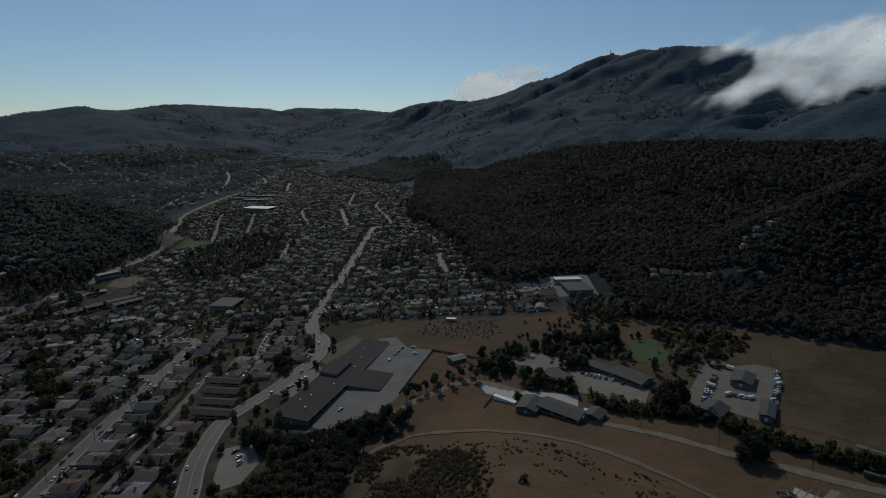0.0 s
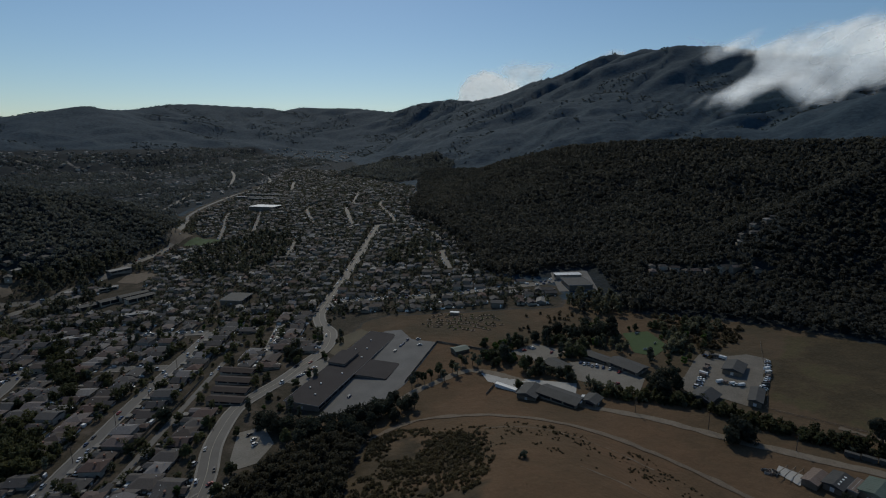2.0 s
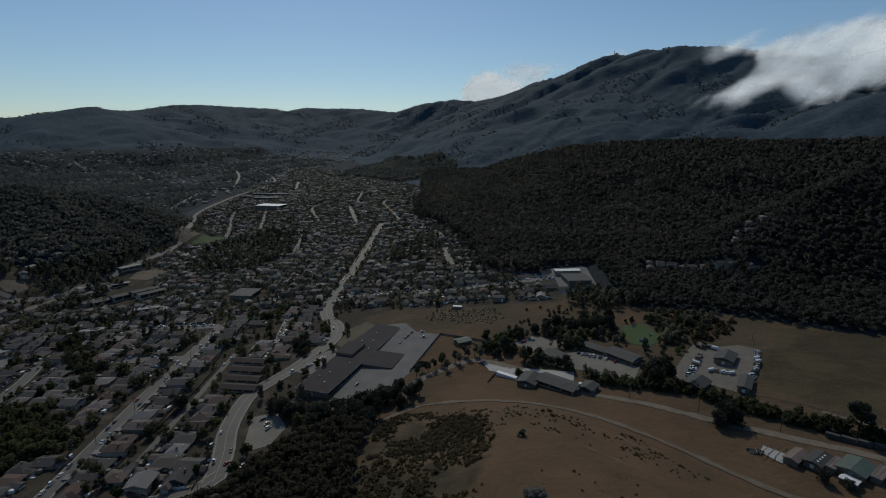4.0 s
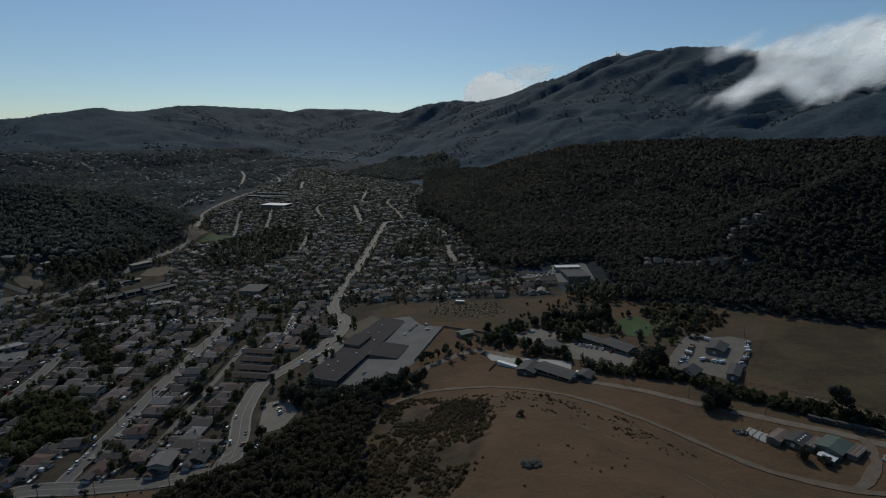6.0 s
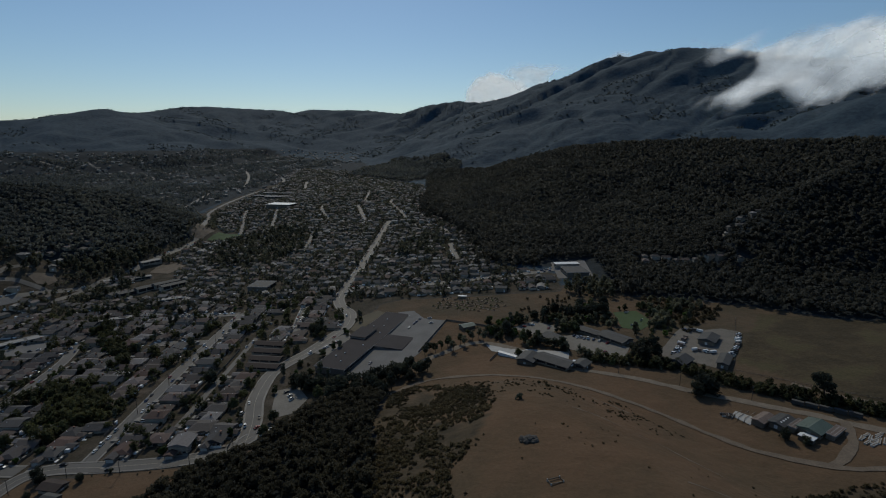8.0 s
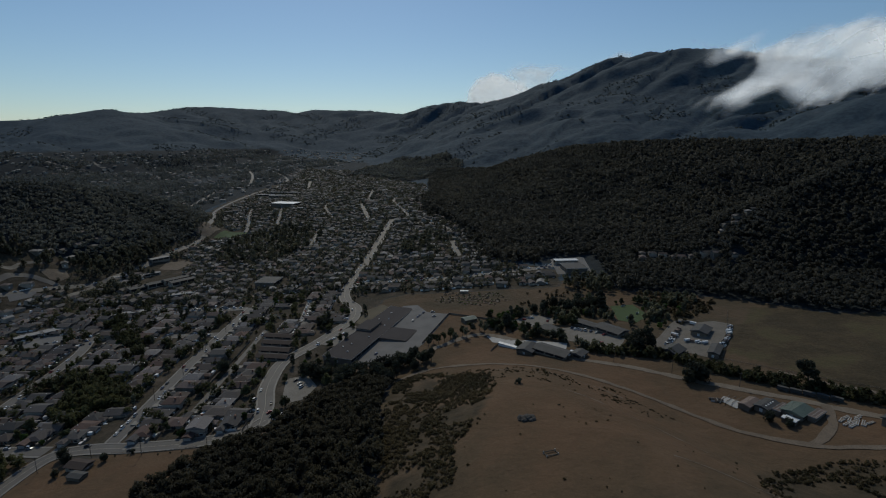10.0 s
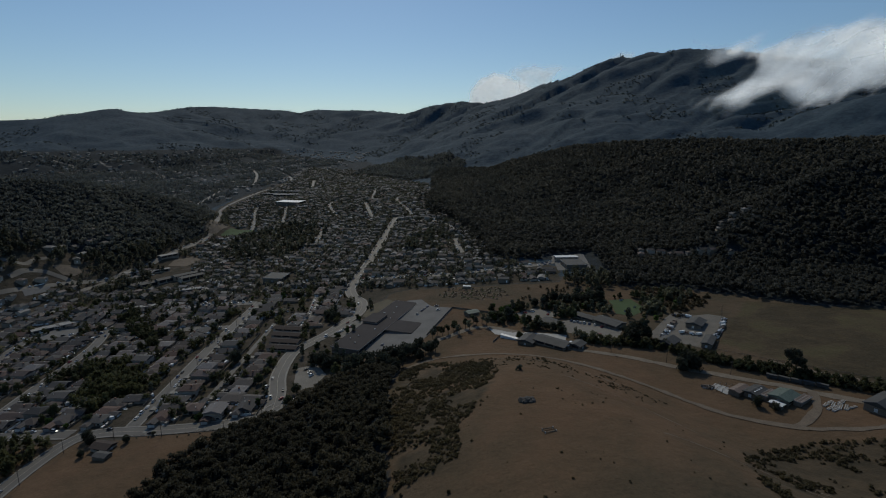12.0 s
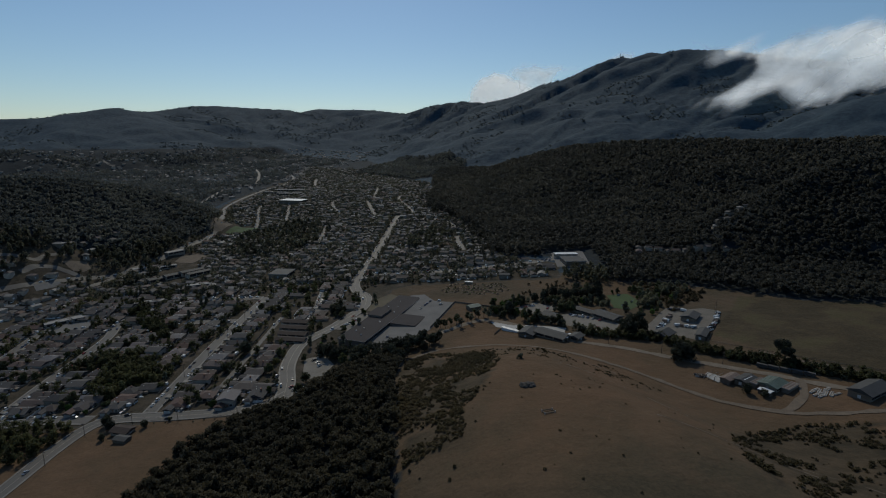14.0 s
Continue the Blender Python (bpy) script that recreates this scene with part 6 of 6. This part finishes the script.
for x, y in [(-214, 190), (-206, 190), (-186, 189), (-179, 190), (-172, 191)]:
    bushes.put(x, y, 0, 0.32)
# small farmhouse at the corner of the dry field
long_building("cottage", "small grey cottage beside the dry field", "house", -229, 180, 80, 8, 12, 2.6, brown_roof, stucco, 1.5)
long_building("shed", "low grey shed behind the cottage", "shed", -223, 170, 80, 6, 9, 2.2, grey_metal, wood_fence, 0.9, 0.4, False)
for x, y, k in ((-241, 185, 0.55), (-238, 172, 0.4), (-218, 186, 0.42), (-247, 190, 0.6)):
    pines.put(x, y, 1, k)
# mast on the peak
mast = empty("radio_mast", "thin lattice radio mast on the summit", "mast")
mast.matrix_basis = pose(*PEAK_CREST[7])
part("mast", taper(bmesh.new(), 2.6, 0.9, -10, 20), grey_metal, mast)
part("hut", boxes((6, 18, -5, 5, -6, 6)), stucco, mast)


# ---- far cars and the clutter of back gardens, too small to count ----
def many_boxes(name, label, category, rows, mats):
    """Many small box-built things in one mesh: (x, y, turn, list of boxes with a material index)."""
    verts, faces, index = [], [], []
    for x, y, turn, parts in rows:
        z = float(ground(x, y)) + 0.2
        c, sn = math.cos(radians(turn)), math.sin(radians(turn))
        for (x0, x1, y0, y1, z0, z1, pinch), m in parts:
            n = len(verts)
            for zz, k in ((z0, 1.0), (z1, pinch)):
                for u, v in ((x0, y0), (x1, y0), (x1, y1), (x0, y1)):
                    verts.append((x + u * k * c - v * k * sn, y + u * k * sn + v * k * c, z + zz))
            for f in ((4, 5, 6, 7), (0, 1, 5, 4), (1, 2, 6, 5), (2, 3, 7, 6), (3, 0, 4, 7)):
                faces.append([n + i for i in f])
                index.append(m)
    me = link_mesh(name, verts, faces, mats)
    me.polygons.foreach_set("material_index", np.array(index, np.int32))
    return tagged(new(name, me), label, category, kind="stuff")


paints = [p for _, p in CAR_PAINT]
rows = []
for (line, half), chance in zip(ROADS, [0.22] + [0.0] * 9 + [0.12] + [0.4] * 11):
    for i in range(2, len(line) - 2, 2):
        for s in (-1, 1):
            if line[i][1] > 520 and rng.random() < chance:
                t = line[i + 1] - line[i - 1]
                a = math.atan2(t[1], t[0])
                m = rng.choice((0, 0, 1, 1, 2, 3, 4, 5))
                rows.append((line[i][0] + math.sin(a) * s * (half - 1), line[i][1] - math.cos(a) * s * (half - 1), math.degrees(a), [((-2.2, 2.2, -0.9, 0.9, 0.1, 0.95, 0.96), m), ((-1.4, 1.0, -0.8, 0.8, 0.95, 1.5, 0.82), 6), ((-0.9, 0.6, -0.62, 0.62, 1.5, 1.56, 1.0), m)]))
for x, y in far_spots:
    if rng.random() < 0.45:
        m = rng.choice((0, 0, 1, 2, 5))
        rows.append((x + rng.uniform(-7, 7), y - 6.5 + rng.uniform(-1, 1), rng.uniform(60, 120), [((-2.2, 2.2, -0.9, 0.9, 0.1, 0.95, 0.96), m), ((-1.4, 1.0, -0.8, 0.8, 0.95, 1.5, 0.82), 6)]))
many_boxes("far_cars", "small cars parked along far streets and drives", "cars", rows, paints + [glass])
rows = []
for x, y in placed:
    for _ in range(11):
        px, py = x + rng.uniform(-9, 9), y + rng.uniform(-8, 8)
        if TAKEN.clear_of(px, py, 0.3):
            a, b, h = rng.uniform(0.5, 1.6), rng.uniform(0.5, 1.4), rng.choice((0.25, 0.8, 1.9))
            rows.append((px, py, rng.uniform(-10, 10), [((-a, a, -b, b, -0.6, h, 1.0), rng.choice((0, 0, 1, 1, 2)))]))
for x, y in far_spots:
    for _ in range(3):
        px, py = x + rng.uniform(-7, 7), y + rng.uniform(-8, 3)
        a, b, h = rng.choice(((1.0, 0.8, 1.8), (1.5, 2.8, 0.12), (1.3, 1.2, 2.3), (2.1, 0.9, 1.4), (0.6, 0.6, 2.6)))
        if TAKEN.clear_of(px, py, 1.5):
            rows.append((px, py, rng.uniform(-20, 20), [((-a, a, -b, b, -0.6, h, 1.0), rng.choice((0, 0, 1, 2)))]))
many_boxes("yard_clutter", "pale sheds, tables and bins in back gardens", "clutter", rows, [trim_white, concrete, wood_fence])

rows = []
for x, y in placed:
    for px, py, turn, long in ((x + rng.uniform(-2, 2), y + rng.choice((-6.8, 6.8)), 3 + rng.uniform(-4, 4), rng.uniform(5, 9)), (x + rng.choice((-10.5, 10.5)), y + rng.uniform(-3, 3), 92 + rng.uniform(-4, 4), rng.uniform(4, 7))):
        if all(TAKEN.clear_of(px + u * math.cos(radians(turn)), py + u * math.sin(radians(turn)), 0.1) for u in (-long, -long / 2, 0, long / 2, long)) and free(px, py, 0.5, 0.5):
            m = rng.choice((0, 0, 0, 1))
            for u in np.arange(-long, long, 2.4):
                rows.append((px + u * math.cos(radians(turn)), py + u * math.sin(radians(turn)), turn, [((-1.19, 1.19, -0.06, 0.06, -0.5, 1.55, 1.0), m)]))
many_boxes("garden_fences", "board fences dividing back gardens", "fences", rows, [wood_fence, trim_white])

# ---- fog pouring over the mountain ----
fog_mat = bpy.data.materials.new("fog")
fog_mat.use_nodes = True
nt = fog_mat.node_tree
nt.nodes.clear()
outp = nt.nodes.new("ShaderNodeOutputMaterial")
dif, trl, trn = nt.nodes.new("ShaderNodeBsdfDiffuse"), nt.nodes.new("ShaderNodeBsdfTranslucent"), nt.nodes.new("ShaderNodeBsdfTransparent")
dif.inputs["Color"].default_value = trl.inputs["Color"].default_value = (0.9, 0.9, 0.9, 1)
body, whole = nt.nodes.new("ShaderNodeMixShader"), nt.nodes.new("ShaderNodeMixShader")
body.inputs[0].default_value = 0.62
# added emission stands in for sunlight scattered forward through the fog
glow, fog_plus_glow = nt.nodes.new("ShaderNodeEmission"), nt.nodes.new("ShaderNodeAddShader")
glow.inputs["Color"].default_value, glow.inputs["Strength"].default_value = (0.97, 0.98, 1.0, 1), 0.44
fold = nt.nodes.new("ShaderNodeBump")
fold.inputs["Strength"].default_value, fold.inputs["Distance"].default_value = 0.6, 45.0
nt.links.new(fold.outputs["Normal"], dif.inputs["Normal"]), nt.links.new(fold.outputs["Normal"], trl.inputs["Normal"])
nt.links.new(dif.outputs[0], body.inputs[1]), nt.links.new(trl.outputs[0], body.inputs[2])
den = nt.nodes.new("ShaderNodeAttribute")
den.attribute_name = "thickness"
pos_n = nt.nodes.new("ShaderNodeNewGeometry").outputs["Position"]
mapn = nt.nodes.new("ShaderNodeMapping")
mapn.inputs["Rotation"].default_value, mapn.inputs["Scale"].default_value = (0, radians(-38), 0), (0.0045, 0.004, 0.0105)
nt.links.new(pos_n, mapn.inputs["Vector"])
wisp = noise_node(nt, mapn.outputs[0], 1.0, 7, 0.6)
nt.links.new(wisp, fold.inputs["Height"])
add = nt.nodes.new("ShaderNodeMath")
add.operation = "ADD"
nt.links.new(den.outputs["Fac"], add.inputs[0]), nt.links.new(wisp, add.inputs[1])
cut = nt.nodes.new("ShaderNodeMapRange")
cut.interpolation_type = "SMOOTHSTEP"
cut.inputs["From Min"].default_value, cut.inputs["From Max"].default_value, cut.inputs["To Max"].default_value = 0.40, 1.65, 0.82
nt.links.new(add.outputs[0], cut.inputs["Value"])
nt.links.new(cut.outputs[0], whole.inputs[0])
nt.links.new(body.outputs[0], fog_plus_glow.inputs[0]), nt.links.new(glow.outputs[0], fog_plus_glow.inputs[1])
nt.links.new(trn.outputs[0], whole.inputs[1]), nt.links.new(fog_plus_glow.outputs[0], whole.inputs[2])
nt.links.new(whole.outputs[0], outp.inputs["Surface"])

EYE_Z, TAN = 177.6, 901.9


def sight(px, py, far):
    """A place at the given bearing and height angle, far metres off over the valley; px and py in pixels of the
    starting camera view, 1568 x 882.
    """
    return Vector(((px - 784) / TAN, 1.0, 0)) .normalized() * far + Vector((0, 0, EYE_Z + (249 - py) / TAN * far / math.hypot(1, (px - 784) / TAN)))


def fog_bank(name, label, outline, near, far, layers, hug, soft, billow, stretch, body=0.0):
    """Thin fog sheets, one behind another, that lie on the slope where they meet it; the fog streams down to the left.
    The outline is fitted to the starting camera view, in pixels.
    """
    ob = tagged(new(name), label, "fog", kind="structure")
    xs, ys = [p[0] for p in outline], [p[1] for p in outline]
    nx, ny = 130, 64
    py, px = np.meshgrid(np.linspace(min(ys) - 30, max(ys) + 30, ny), np.linspace(min(xs) - 30, max(xs) + 30, nx), indexing="ij")
    depth = np.full(px.shape, 1e9)
    for (ax, ay), (bx, by) in zip(outline, outline[1:] + outline[:1]):
        s = np.clip(((px - ax) * (bx - ax) + (py - ay) * (by - ay)) / ((bx - ax) ** 2 + (by - ay) ** 2), 0, 1)
        depth = np.minimum(depth, np.hypot(px - ax - s * (bx - ax), py - ay - s * (by - ay)))
    depth = np.where(inside(px, py, outline), depth, -depth)
    wide = np.hypot(1, (px - 784) / TAN)
    reach = np.full(px.shape, far)
    for d in np.arange(far, near - 1, -15.0):
        x, y, z = (px - 784) / TAN / wide * d, d / wide, EYE_Z + (249 - py) / TAN * d / wide
        reach = np.where(z < ground(x, y), d, reach)
    for _ in range(8):
        reach[1:-1, 1:-1] = (reach[1:-1, 1:-1] + reach[:-2, 1:-1] + reach[2:, 1:-1] + reach[1:-1, :-2] + reach[1:-1, 2:]) / 5
    faces = [(j * nx + i, j * nx + i + 1, (j + 1) * nx + i + 1, (j + 1) * nx + i) for j in range(ny - 1) for i in range(nx - 1)]
    for k in range(layers):
        wx, wy = px + 16 * fbm(px, py, 60.0, 2, 80 + k), py + 12 * fbm(px, py, 60.0, 2, 85 + k)
        along, across = (-0.82 * wx + 0.57 * wy) / stretch, 0.57 * wx + 0.82 * wy
        flow = fbm(along + 31 * k, across, 42.0, 5, 90 + k)
        roll = fbm(along * 0.7, across * 0.7 + 13 * k, 46.0, 3, 96)
        d = reach - hug * (0.9 + 0.45 * k) - billow * roll
        verts = np.stack([(px - 784) / TAN / wide * d, d / wide, EYE_Z + (249 - py) / TAN * d / wide], -1)
        thick = np.clip(depth / soft, -1.2, 0.8) + 1.25 * flow + body
        wet = thick > -0.3
        wet[1:] |= wet[:-1].copy()
        wet[:, 1:] |= wet[:, :-1].copy()
        me = link_mesh("fog_layer", verts.reshape(-1, 3).tolist(), [f for f in faces if wet.flat[f[2]]], fog_mat, True)
        a = me.attributes.new("thickness", "FLOAT", "POINT")
        a.data.foreach_set("value", np.clip(thick, -1.2, 1.2).astype(np.float32).ravel())
        new("fog_layer", me).parent = ob
    return ob


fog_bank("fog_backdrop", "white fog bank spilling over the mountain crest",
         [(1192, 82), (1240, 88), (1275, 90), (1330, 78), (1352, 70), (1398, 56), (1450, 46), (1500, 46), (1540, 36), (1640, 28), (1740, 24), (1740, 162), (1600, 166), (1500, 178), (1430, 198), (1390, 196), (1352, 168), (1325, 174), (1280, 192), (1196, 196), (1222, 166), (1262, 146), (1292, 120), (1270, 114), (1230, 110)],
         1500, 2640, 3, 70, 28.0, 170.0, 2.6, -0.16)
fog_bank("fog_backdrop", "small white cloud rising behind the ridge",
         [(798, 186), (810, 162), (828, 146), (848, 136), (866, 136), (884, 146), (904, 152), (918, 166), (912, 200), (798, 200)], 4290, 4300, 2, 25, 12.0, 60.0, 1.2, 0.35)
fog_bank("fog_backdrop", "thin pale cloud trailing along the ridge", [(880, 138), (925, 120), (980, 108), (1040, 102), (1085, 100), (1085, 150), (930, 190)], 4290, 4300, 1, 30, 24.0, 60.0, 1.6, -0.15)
